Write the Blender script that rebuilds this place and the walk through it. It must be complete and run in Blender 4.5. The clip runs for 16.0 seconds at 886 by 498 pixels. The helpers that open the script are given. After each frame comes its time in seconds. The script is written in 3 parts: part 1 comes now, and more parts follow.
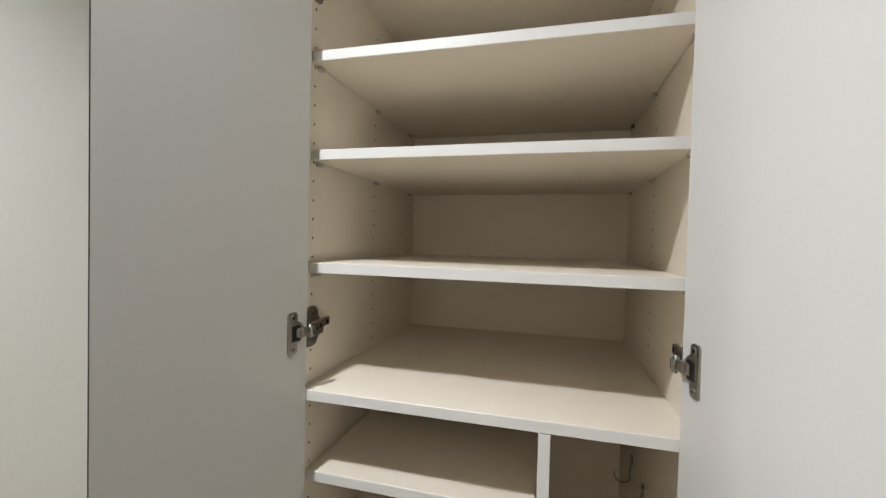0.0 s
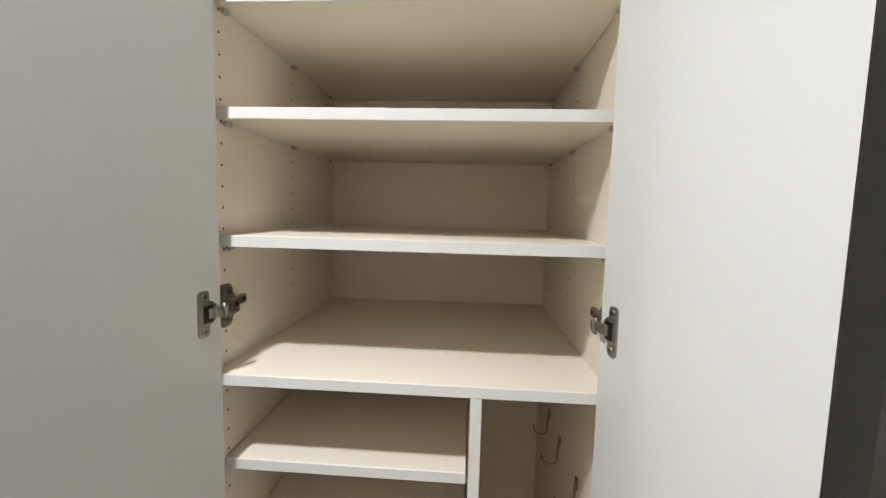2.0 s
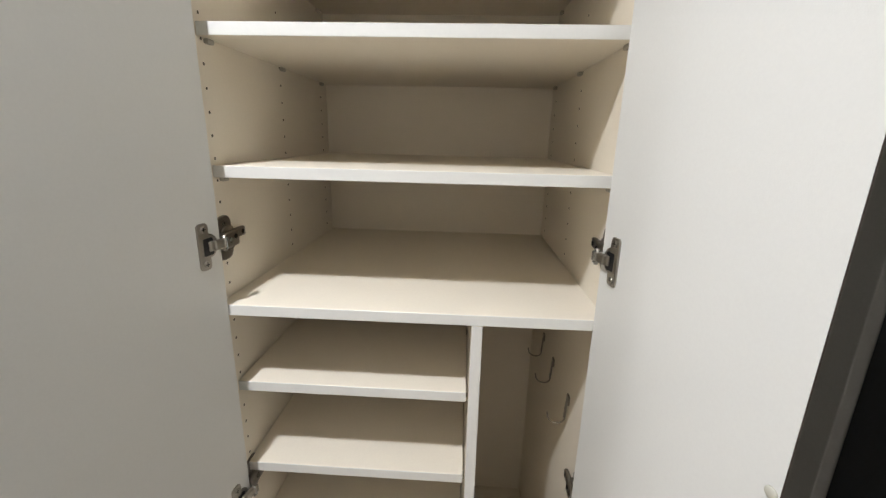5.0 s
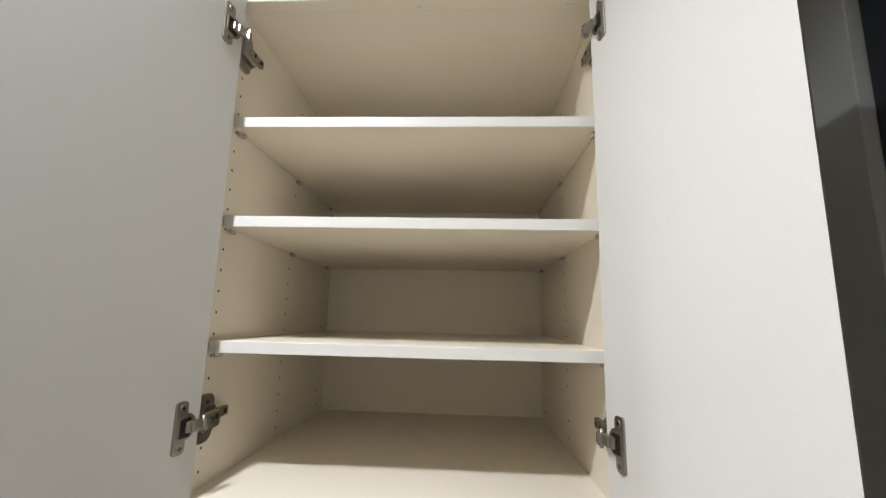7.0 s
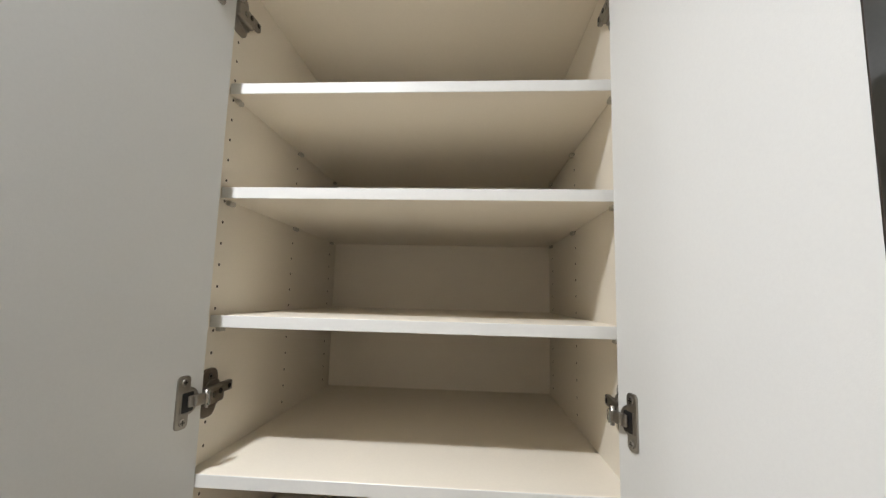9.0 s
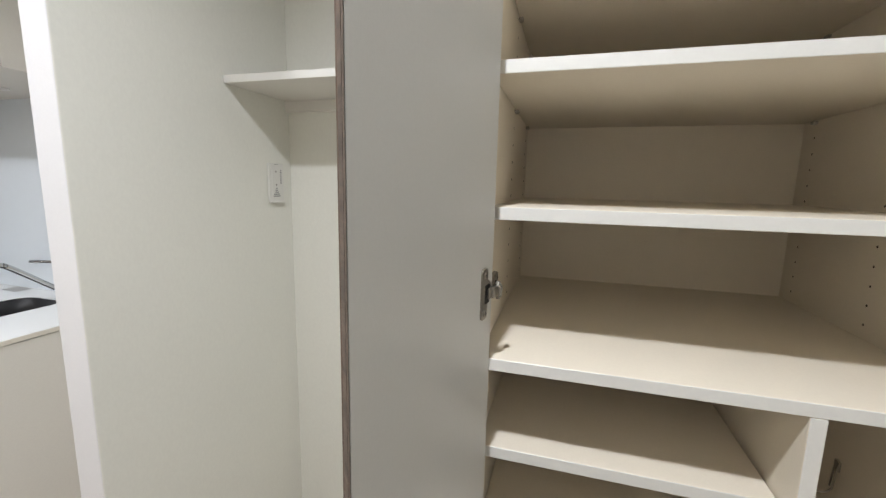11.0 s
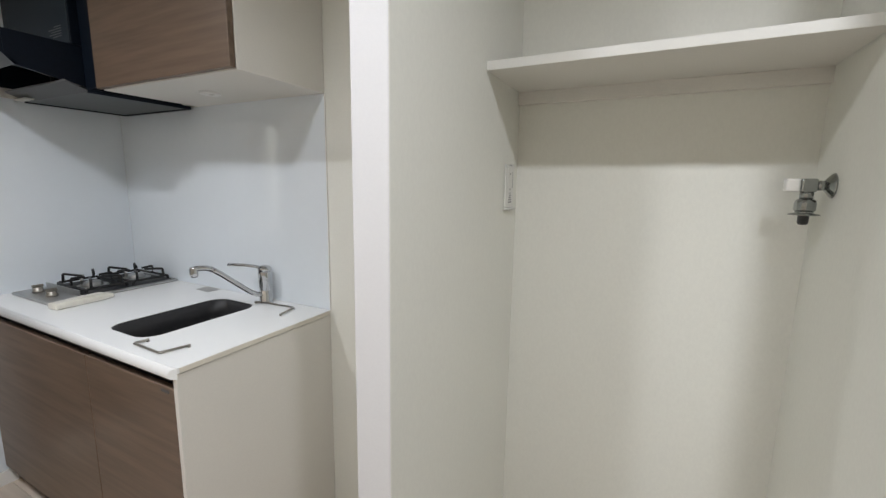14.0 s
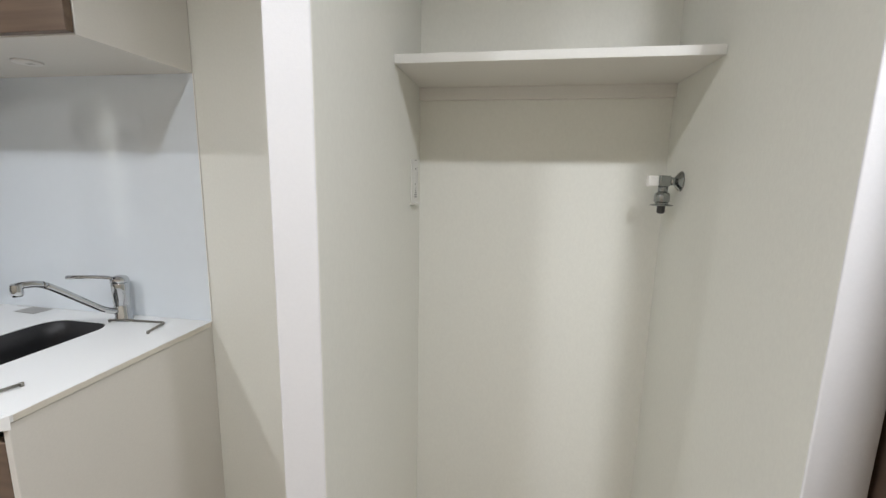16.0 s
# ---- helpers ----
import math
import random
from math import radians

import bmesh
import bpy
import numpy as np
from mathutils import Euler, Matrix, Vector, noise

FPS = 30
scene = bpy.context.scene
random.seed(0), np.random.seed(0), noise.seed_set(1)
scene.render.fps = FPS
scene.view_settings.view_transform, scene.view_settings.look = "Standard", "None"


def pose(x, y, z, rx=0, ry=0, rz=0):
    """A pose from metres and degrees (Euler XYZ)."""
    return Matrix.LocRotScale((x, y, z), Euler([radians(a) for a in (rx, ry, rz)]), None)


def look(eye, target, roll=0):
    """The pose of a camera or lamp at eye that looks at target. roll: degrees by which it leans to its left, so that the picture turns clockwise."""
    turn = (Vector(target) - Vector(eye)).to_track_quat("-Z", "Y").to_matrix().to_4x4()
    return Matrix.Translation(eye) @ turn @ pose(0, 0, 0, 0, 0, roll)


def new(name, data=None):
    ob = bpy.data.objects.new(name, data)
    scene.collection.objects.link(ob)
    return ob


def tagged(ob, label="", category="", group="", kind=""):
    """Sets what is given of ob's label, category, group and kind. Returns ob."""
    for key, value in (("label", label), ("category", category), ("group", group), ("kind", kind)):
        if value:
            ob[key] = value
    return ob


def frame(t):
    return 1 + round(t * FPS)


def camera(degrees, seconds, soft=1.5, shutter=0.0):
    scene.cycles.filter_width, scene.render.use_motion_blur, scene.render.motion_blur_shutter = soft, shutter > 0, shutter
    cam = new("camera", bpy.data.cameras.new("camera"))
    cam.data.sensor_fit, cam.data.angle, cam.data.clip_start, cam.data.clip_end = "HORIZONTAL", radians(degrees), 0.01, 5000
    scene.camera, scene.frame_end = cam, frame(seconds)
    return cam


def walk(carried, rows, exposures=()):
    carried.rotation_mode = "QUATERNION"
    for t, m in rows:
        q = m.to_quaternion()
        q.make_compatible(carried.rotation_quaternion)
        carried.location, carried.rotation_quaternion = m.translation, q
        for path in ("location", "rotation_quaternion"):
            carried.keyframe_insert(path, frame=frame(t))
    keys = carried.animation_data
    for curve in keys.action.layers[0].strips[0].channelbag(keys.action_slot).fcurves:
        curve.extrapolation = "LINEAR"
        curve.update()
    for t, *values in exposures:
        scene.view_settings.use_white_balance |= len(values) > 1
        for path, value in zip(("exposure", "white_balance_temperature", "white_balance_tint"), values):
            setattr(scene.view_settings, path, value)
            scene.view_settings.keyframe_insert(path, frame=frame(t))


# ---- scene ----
cam = camera(94.1, 16.0, soft=1.4)
PATH = [
    (0, (0.413, -0.668, 1.286), (-0.101, 1.264, 1.24), 1.4),
    (0.5, (0.408, -0.666, 1.287), (0.035, 1.298, 1.24), 1.3),
    (1, (0.409, -0.656, 1.282), (0.141, 1.326, 1.237), 1.3),
    (1.5, (0.4, -0.653, 1.284), (0.219, 1.337, 1.195), 1.3),
    (2, (0.392, -0.651, 1.286), (0.262, 1.336, 1.103), 1.4),
    (2.5, (0.384, -0.646, 1.287), (0.28, 1.32, 0.934), 1.4),
    (3, (0.382, -0.641, 1.286), (0.287, 1.275, 0.72), 1.4),
    (5.5, (0.381, -0.643, 1.288), (0.284, 1.297, 0.812), 1.3),
    (6, (0.387, -0.647, 1.284), (0.276, 1.34, 1.086), 1.3),
    (6.5, (0.385, -0.653, 1.282), (0.283, 1.342, 1.371), 1.3),
    (7, (0.387, -0.657, 1.281), (0.285, 1.313, 1.614), 1.3),
    (7.5, (0.389, -0.655, 1.274), (0.284, 1.277, 1.779), 1.3),
    (8, (0.395, -0.651, 1.278), (0.286, 1.282, 1.779), 1.3),
    (10.5, (0.2796, -0.6026, 1.2696), (-0.1, 1.3381, 0.9699), 1.36),
    (11, (0.093, -0.6092, 1.2692), (-0.4632, 1.2869, 0.9603), 1.19),
    (11.5, (-0.0202, -0.6202, 1.2664), (-0.7644, 1.211, 0.9614), 1.04),
    (12, (-0.0709, -0.643, 1.2688), (-0.9885, 1.1083, 0.9668), 0.87),
    (12.5, (-0.1349, -0.6237, 1.265), (-1.1871, 1.0484, 0.9536), 1.09),
    (13, (-0.2469, -0.5817, 1.2664), (-1.3335, 1.0694, 0.9613), 1.0),
    (13.5, (-0.3178, -0.583, 1.2731), (-1.346, 1.1029, 0.9558), 1.08),
    (14, (-0.397, -0.596, 1.271), (-1.286, 1.167, 0.955), 0.9),
    (14.5, (-0.435, -0.601, 1.273), (-1.159, 1.236, 0.952), 0.9),
    (15, (-0.428, -0.615, 1.271), (-1.002, 1.274, 0.951), 1.0),
    (15.5, (-0.432, -0.619, 1.274), (-0.881, 1.302, 0.948), 1.0),
    (16, (-0.477, -0.614, 1.273), (-0.801, 1.331, 0.937), 1.1),
]
EXPOSURES = [(0.0, 0.06), (1.5, 0.28), (5.5, 0.30), (8.0, 0.22), (10.5, 0.16), (11.5, 0.19), (12.5, -0.03), (13.5, -0.11), (14.5, -0.03), (16.0, 0.0)]
walk(cam, [(t, look(eye, target, roll)) for t, eye, target, roll in PATH], EXPOSURES)

# ---- world, lamps, exposure ----
world = bpy.data.worlds.new("world")
scene.world = world
world.use_nodes = True
world.node_tree.nodes["Background"].inputs["Color"].default_value = (0.9, 0.95, 1.0, 1)
world.node_tree.nodes["Background"].inputs["Strength"].default_value = 0.02

CEILING = 2.20
LAMPS = [(-0.056, -0.645, 1.17), (-1.05, -0.67, 0.80), (-2.02, -0.76, 0.88)]
LAMP_WATTS = 12.0
for lx, ly, share in LAMPS:
    data = bpy.data.lights.new("downlight_lamp", "AREA")
    data.shape, data.size, data.energy, data.color = "DISK", 0.085, LAMP_WATTS * share, (0.92, 0.945, 1.0)
    data.spread = radians(153)
    new("downlight_lamp", data).matrix_world = look((lx, ly, CEILING - 0.012), (lx, ly, 0))
data = bpy.data.lights.new("room_lamp", "AREA")
data.shape, data.size, data.energy, data.color = "DISK", 0.30, 48.0, (0.95, 0.97, 1.0)
new("room_lamp", data).matrix_world = look((-3.35, -0.45, CEILING - 0.02), (-3.35, -0.45, 0))


# ---- materials ----
def material(name, colour, rough=0.5, metal=0.0, grain=(0, 0, 0), scale=40.0, vary=0.06, bump=0.0, bump_scale=300.0, stretch=(1, 1, 1), coat=0.0, big=0.05):
    """A principled surface with fine grain, broad variation and relief, in object space metres."""
    m = bpy.data.materials.new(name)
    m.use_nodes = True
    nt = m.node_tree
    b = nt.nodes["Principled BSDF"]
    b.inputs["Metallic"].default_value = metal
    b.inputs["Coat Weight"].default_value = coat
    tc = nt.nodes.new("ShaderNodeTexCoord")
    mp = nt.nodes.new("ShaderNodeMapping")
    mp.inputs["Scale"].default_value = stretch
    nt.links.new(tc.outputs["Object"], mp.inputs["Vector"])
    fine = nt.nodes.new("ShaderNodeTexNoise")
    fine.inputs["Scale"].default_value = scale
    fine.inputs["Detail"].default_value = 6
    nt.links.new(mp.outputs[0], fine.inputs["Vector"])
    broad = nt.nodes.new("ShaderNodeTexNoise")
    broad.inputs["Scale"].default_value = 2.3
    broad.inputs["Detail"].default_value = 3
    nt.links.new(tc.outputs["Object"], broad.inputs["Vector"])
    dark = [c * (1 - vary) for c in colour] if not any(grain) else grain
    mix = nt.nodes.new("ShaderNodeMix")
    mix.data_type = "RGBA"
    mix.inputs["A"].default_value = (*dark, 1)
    mix.inputs["B"].default_value = (*colour, 1)
    ramp = nt.nodes.new("ShaderNodeMapRange")
    ramp.inputs["From Min"].default_value, ramp.inputs["From Max"].default_value = 0.32, 0.68
    nt.links.new(fine.outputs[0], ramp.inputs["Value"])
    nt.links.new(ramp.outputs[0], mix.inputs["Factor"])
    tone = nt.nodes.new("ShaderNodeMapRange")
    tone.inputs["To Min"].default_value, tone.inputs["To Max"].default_value = 1 - big, 1 + big * 0.5
    nt.links.new(broad.outputs[0], tone.inputs["Value"])
    mul = nt.nodes.new("ShaderNodeVectorMath")
    mul.operation = "SCALE"
    nt.links.new(mix.outputs["Result"], mul.inputs[0])
    nt.links.new(tone.outputs[0], mul.inputs["Scale"])
    nt.links.new(mul.outputs[0], b.inputs["Base Color"])
    rr = nt.nodes.new("ShaderNodeMapRange")
    rr.inputs["To Min"].default_value, rr.inputs["To Max"].default_value = max(rough - 0.06, 0.02), min(rough + 0.06, 1)
    nt.links.new(broad.outputs[0], rr.inputs["Value"])
    nt.links.new(rr.outputs[0], b.inputs["Roughness"])
    if bump:
        rel = nt.nodes.new("ShaderNodeTexNoise")
        rel.inputs["Scale"].default_value = bump_scale
        rel.inputs["Detail"].default_value = 3
        nt.links.new(mp.outputs[0], rel.inputs["Vector"])
        bp = nt.nodes.new("ShaderNodeBump")
        bp.inputs["Strength"].default_value = bump
        bp.inputs["Distance"].default_value = 0.001
        nt.links.new(rel.outputs[0], bp.inputs["Height"])
        nt.links.new(bp.outputs[0], b.inputs["Normal"])
    return m


def wood(name, light, dark, axis, rough=0.45, scale=14.0, plank=False):
    """Wood grain that runs along one axis (0 x, 1 y, 2 z), or along a level plane (0, 1)."""
    stretch = [1.0, 1.0, 1.0]
    for k in axis if isinstance(axis, tuple) else (axis,):
        stretch[k] = 0.06
    m = material(name, light, rough, grain=dark, scale=scale * 4, bump=0.12, bump_scale=260, stretch=stretch, big=0.12)
    if plank:
        nt = m.node_tree
        info = nt.nodes.new("ShaderNodeObjectInfo")
        vary = nt.nodes.new("ShaderNodeMapRange")
        vary.inputs["To Min"].default_value, vary.inputs["To Max"].default_value = 0.84, 1.08
        nt.links.new(info.outputs["Random"], vary.inputs["Value"])
        b = nt.nodes["Principled BSDF"]
        old = b.inputs["Base Color"].links[0].from_socket
        sc = nt.nodes.new("ShaderNodeVectorMath")
        sc.operation = "SCALE"
        nt.links.new(old, sc.inputs[0])
        nt.links.new(vary.outputs[0], sc.inputs["Scale"])
        nt.links.new(sc.outputs[0], b.inputs["Base Color"])
    return m


WALLPAPER = material("wallpaper", (0.779, 0.779, 0.722), 0.85, scale=180, vary=0.03, bump=0.22, bump_scale=420, stretch=(1, 1, 0.6), big=0.02)
CEIL = material("ceiling_paper", (0.71, 0.725, 0.725), 0.9, scale=150, vary=0.03, bump=0.4, bump_scale=380, big=0.02)
# Unseen ceilings: warmer than the header's paper so their bounced light is less blue.
BOUNCECEIL = material("bounce_ceiling_paper", (0.70, 0.69, 0.66), 0.9, scale=150, vary=0.03, bump=0.4, bump_scale=380, big=0.02)
# Beige for the unseen south wall, chosen to warm the bounced light.
BOUNCEPAPER = material("bounce_wallpaper", (0.62, 0.555, 0.46), 0.85, scale=180, vary=0.04, bump=0.2, bump_scale=420, big=0.03)
PINPLASTIC = material("pin_plastic", (0.50, 0.47, 0.40), 0.4, scale=100, vary=0.05)
BUMPER = material("cream_rubber", (0.52, 0.505, 0.43), 0.5, scale=100, vary=0.04)
OUTLETWHITE = material("outlet_white", (0.74, 0.735, 0.70), 0.35, scale=100, vary=0.02)
JAMB = material("jamb_paper", (0.69, 0.69, 0.70), 0.7, scale=180, vary=0.02, bump=0.2, bump_scale=420, big=0.02)
MELAMINE = material("white_melamine", (0.855, 0.784, 0.660), 0.45, scale=260, vary=0.025, bump=0.12, bump_scale=700, big=0.02)
DOORWHITE = material("white_door_face", (0.702, 0.702, 0.674), 0.42, scale=260, vary=0.02, bump=0.12, bump_scale=700, big=0.02)
EDGE = material("white_edge_band", (0.75, 0.745, 0.71), 0.38, scale=200, vary=0.02, big=0.02)
WALNUT = wood("walnut_laminate", (0.175, 0.122, 0.086), (0.118, 0.080, 0.055), 0, 0.42)
WALNUT_UP = wood("walnut_laminate_upright", (0.165, 0.120, 0.092), (0.055, 0.038, 0.029), (0, 1), 0.5, scale=30)
WALNUT_PALE = wood("walnut_edge_pale", (0.200, 0.152, 0.120), (0.085, 0.062, 0.047), (0, 1), 0.55, scale=26)
WALNUT_FRONT = wood("walnut_door_front", (0.170, 0.118, 0.086), (0.110, 0.076, 0.054), 1, 0.34, scale=10)
DARKWOOD = wood("dark_door_wood", (0.12, 0.078, 0.054), (0.07, 0.045, 0.032), 2, 0.4)
PLANK = wood("pale_ash_floor", (0.66, 0.57, 0.48), (0.55, 0.46, 0.375), 0, 0.38, plank=True)
JOINT = material("floor_joint", (0.22, 0.17, 0.13), 0.8)
PANEL = material("gloss_kitchen_panel", (0.755, 0.81, 0.86), 0.12, scale=30, vary=0.01, coat=0.5, big=0.01)
PANEL.node_tree.nodes["Principled BSDF"].inputs["Coat Roughness"].default_value = 0.09
SIDE = material("cabinet_side_white", (0.72, 0.70, 0.655), 0.5, scale=220, vary=0.03, bump=0.1, big=0.02)
STONE = material("white_counter_stone", (0.84, 0.85, 0.85), 0.22, scale=300, vary=0.03, big=0.01)
STONE_EDGE = material("counter_edge", (0.72, 0.68, 0.60), 0.35, scale=200, vary=0.04)
STEEL = material("brushed_steel", (0.47, 0.47, 0.465), 0.32, 1.0, scale=60, vary=0.12, stretch=(1, 12, 1), bump=0.05)
SINK = material("sink_steel", (0.028, 0.028, 0.030), 0.5, 0.2, scale=90, vary=0.15)
CHROME = material("chrome", (0.56, 0.57, 0.58), 0.08, 1.0, scale=20, vary=0.03)
DULLCHROME = material("dull_chrome", (0.36, 0.375, 0.37), 0.16, 1.0, scale=30, vary=0.1)
NICKEL = material("nickel", (0.36, 0.34, 0.305), 0.35, 1.0, scale=60, vary=0.1)
BLACK = material("black_enamel", (0.010, 0.010, 0.011), 0.5, scale=120, vary=0.3)
HOODBLACK = material("hood_black_gloss", (0.004, 0.008, 0.016), 0.45, scale=60, vary=0.2)
# Lit copy of the hood black: reflected light put into the colour.
HOODLIT = material("hood_black_lit", (0.010, 0.018, 0.028), 0.45, scale=60, vary=0.1)
BAFFLE = material("baffle_grey", (0.095, 0.10, 0.105), 0.55, 0.0, scale=90, vary=0.1)
HOODGREY = material("hood_grey_panel", (0.085, 0.095, 0.105), 0.4, 0.1, scale=90, vary=0.1)
for m in (HOODBLACK, HOODLIT):
    m.node_tree.nodes["Principled BSDF"].inputs["Specular IOR Level"].default_value = 0.22
RIMGREY = material("switch_rim_grey", (0.17, 0.175, 0.18), 0.45, scale=90, vary=0.1)
GREYSTEEL = material("grey_painted_steel", (0.44, 0.455, 0.46), 0.62, scale=160, vary=0.06, bump=0.1)
NOZZLE = material("dark_nozzle_plastic", (0.045, 0.045, 0.045), 0.45, scale=100, vary=0.1)
NIGHTDOOR = material("dark_entrance_leaf", (0.018, 0.023, 0.030), 0.4, scale=120, vary=0.2, bump=0.1)
PLASTIC = material("white_plastic", (0.80, 0.79, 0.76), 0.35, scale=100, vary=0.02)
GREYPLASTIC = material("grey_plastic", (0.50, 0.49, 0.45), 0.4, scale=100, vary=0.05)
DARKHOLE = material("dark_hole", (0.09, 0.075, 0.055), 0.8)
PRINT = material("grey_print", (0.26, 0.26, 0.26), 0.7)
FROSTED = material("frosted_glass", (0.95, 0.96, 0.97), 0.35, vary=0.01)
FROSTED.node_tree.nodes["Principled BSDF"].inputs["Transmission Weight"].default_value = 1.0
# Pale colour for the lit floor strip under the inner door.
UNDERLIGHT = material("under_door_light", (0.82, 0.80, 0.78), 0.4)
GLOW = bpy.data.materials.new("lamp_glow")
GLOW.use_nodes = True
GLOW.node_tree.nodes["Principled BSDF"].inputs["Emission Color"].default_value = (1.0, 0.98, 0.95, 1)
GLOW.node_tree.nodes["Principled BSDF"].inputs["Emission Strength"].default_value = 6.0


# ---- mesh helpers ----
def box(bm, x0, x1, y0, y1, z0, z1, bevel=0.0, mat=0, segments=1):
    """A box, its edges rounded by bevel metres. Returns its faces."""
    vs = [bm.verts.new((x, y, z)) for x in (x0, x1) for y in (y0, y1) for z in (z0, z1)]
    quads = [(0, 1, 3, 2), (4, 6, 7, 5), (0, 4, 5, 1), (2, 3, 7, 6), (0, 2, 6, 4), (1, 5, 7, 3)]
    fs = [bm.faces.new([vs[i] for i in q]) for q in quads]
    for f in fs:
        f.material_index = mat
    if bevel:
        edges = list({e for f in fs for e in f.edges})
        out = bmesh.ops.bevel(bm, geom=edges, offset=bevel, segments=segments, affect="EDGES", profile=0.5)
        for f in out["faces"]:
            f.material_index = mat
    return fs


def cyl(bm, start, end, r0, r1=None, n=20, mat=0, cap=True):
    """A round bar from start to end."""
    r1 = r0 if r1 is None else r1
    a, b = Vector(start), Vector(end)
    q = (b - a).to_track_quat("Z", "Y")
    rings = []
    for p, r in ((a, r0), (b, r1)):
        rings.append([bm.verts.new(p + q @ Vector((r * math.cos(2 * math.pi * i / n), r * math.sin(2 * math.pi * i / n), 0))) for i in range(n)])
    fs = [bm.faces.new((rings[0][i], rings[0][(i + 1) % n], rings[1][(i + 1) % n], rings[1][i])) for i in range(n)]
    for f in fs:
        f.smooth = True
    if cap:
        fs += [bm.faces.new(rings[0][::-1]), bm.faces.new(rings[1])]
    for f in fs:
        f.material_index = mat
    return fs


def tube(bm, points, r, n=12, mat=0, flat=1.0):
    """A bent rod through the points; flat squashes it upwards."""
    pts = [Vector(p) for p in points]
    rings = []
    for i, p in enumerate(pts):
        d = (pts[min(i + 1, len(pts) - 1)] - pts[max(i - 1, 0)]).normalized()
        side = d.cross(Vector((0, 0, 1)))
        side = side.normalized() if side.length > 1e-4 else Vector((1, 0, 0))
        up = side.cross(d).normalized()
        rings.append([bm.verts.new(p + side * (r * math.cos(2 * math.pi * k / n)) + up * (r * flat * math.sin(2 * math.pi * k / n))) for k in range(n)])
    for a, b in zip(rings, rings[1:]):
        for k in range(n):
            f = bm.faces.new((a[k], a[(k + 1) % n], b[(k + 1) % n], b[k]))
            f.smooth, f.material_index = True, mat
    for f in (bm.faces.new(rings[0][::-1]), bm.faces.new(rings[-1])):
        f.material_index = mat


def rounded(points, r=0.012, steps=5):
    """A polyline with its corners rounded."""
    pts = [Vector(p) for p in points]
    out = [pts[0]]
    for a, b, c in zip(pts, pts[1:], pts[2:]):
        p, q = b + (a - b).normalized() * r, b + (c - b).normalized() * r
        for i in range(steps + 1):
            t = i / steps
            out.append(p.lerp(b, t).lerp(b.lerp(q, t), t))
    return out + [pts[-1]]


def lathe(bm, profile, origin, axis, n=24, mat=0):
    """A turned shape: profile of (radius, height) along axis from origin."""
    q = Vector(axis).to_track_quat("Z", "Y")
    o = Vector(origin)
    rings = [[bm.verts.new(o + q @ Vector((r * math.cos(2 * math.pi * k / n), r * math.sin(2 * math.pi * k / n), h))) for k in range(n)] for r, h in profile]
    for a, b in zip(rings, rings[1:]):
        for k in range(n):
            f = bm.faces.new((a[k], a[(k + 1) % n], b[(k + 1) % n], b[k]))
            f.smooth, f.material_index = True, mat
    for f in (bm.faces.new(rings[0][::-1]), bm.faces.new(rings[-1])):
        f.material_index = mat


def loop_rect(x0, x1, y0, y1, r, z, n=6):
    pts = []
    for cx, cy, a0 in ((x1 - r, y1 - r, 0), (x0 + r, y1 - r, 90), (x0 + r, y0 + r, 180), (x1 - r, y0 + r, 270)):
        for i in range(n + 1):
            a = math.radians(a0 + 90 * i / n)
            pts.append(Vector((cx + r * math.cos(a), cy + r * math.sin(a), z)))
    return pts


def mesh_object(name, bm, mats):
    bmesh.ops.recalc_face_normals(bm, faces=bm.faces)
    me = bpy.data.meshes.new(name)
    bm.to_mesh(me)
    bm.free()
    for m in mats if isinstance(mats, (list, tuple)) else [mats]:
        me.materials.append(m)
    return new(name, me)


def part(name, bm, mats, parent, label=""):
    ob = mesh_object(name, bm, mats)
    ob.parent = parent
    ob.matrix_parent_inverse = parent.matrix_world.inverted()
    return tagged(ob, label)


def thing(name, at, label, category, group=""):
    ob = new(name)
    ob.empty_display_size = 0.05
    ob.matrix_world = pose(*at)
    bpy.context.view_layer.update()
    return tagged(ob, label, category, group)


def setting(name, bm, mats, label, category="wall"):
    return tagged(mesh_object(name, bm, mats), label, category, kind="structure")


def slab(name, x0, x1, y0, y1, z0, z1, mat, label, category="wall", bevel=0.0, segments=2):
    bm = bmesh.new()
    box(bm, x0, x1, y0, y1, z0, z1, bevel, 0, segments)
    return setting(name, bm, mat, label, category)


def partition(name, x0, x1, y0, y1, z0, z1, label, bevel, segments=2):
    """A wall end: side faces in the room's paper, the end face in white."""
    bm = bmesh.new()
    box(bm, x0, x1, y0, y1, z0, z1, bevel, 0, segments)
    bmesh.ops.recalc_face_normals(bm, faces=bm.faces)
    for f in bm.faces:
        f.material_index = 1 if f.normal.y < -0.5 else 0
        f.smooth = bevel > 0.01 and abs(f.normal.z) < 0.5
    return setting(name, bm, [WALLPAPER, JAMB], label)


def simple(name, parent, mat, x0, x1, y0, y1, z0, z1, bevel=0.001, label=""):
    bm = bmesh.new()
    box(bm, x0, x1, y0, y1, z0, z1, bevel)
    return part(name, bm, mat, parent, label)


# ---- the plan ----
BACK = -1.20                     # hall wall behind the walker
EAST, WEST = 1.05, -2.71         # end walls of the hall
ALC_L, ALC_R, ALC_BACK = -0.731, -0.107, 0.503
FRONT = -0.105                   # plane of the partition ends
KIT_BACK, KIT_R = 0.533, -1.428
INL, INR, INBACK = -0.020, 0.614, 0.580   # inside of the shoe cabinet

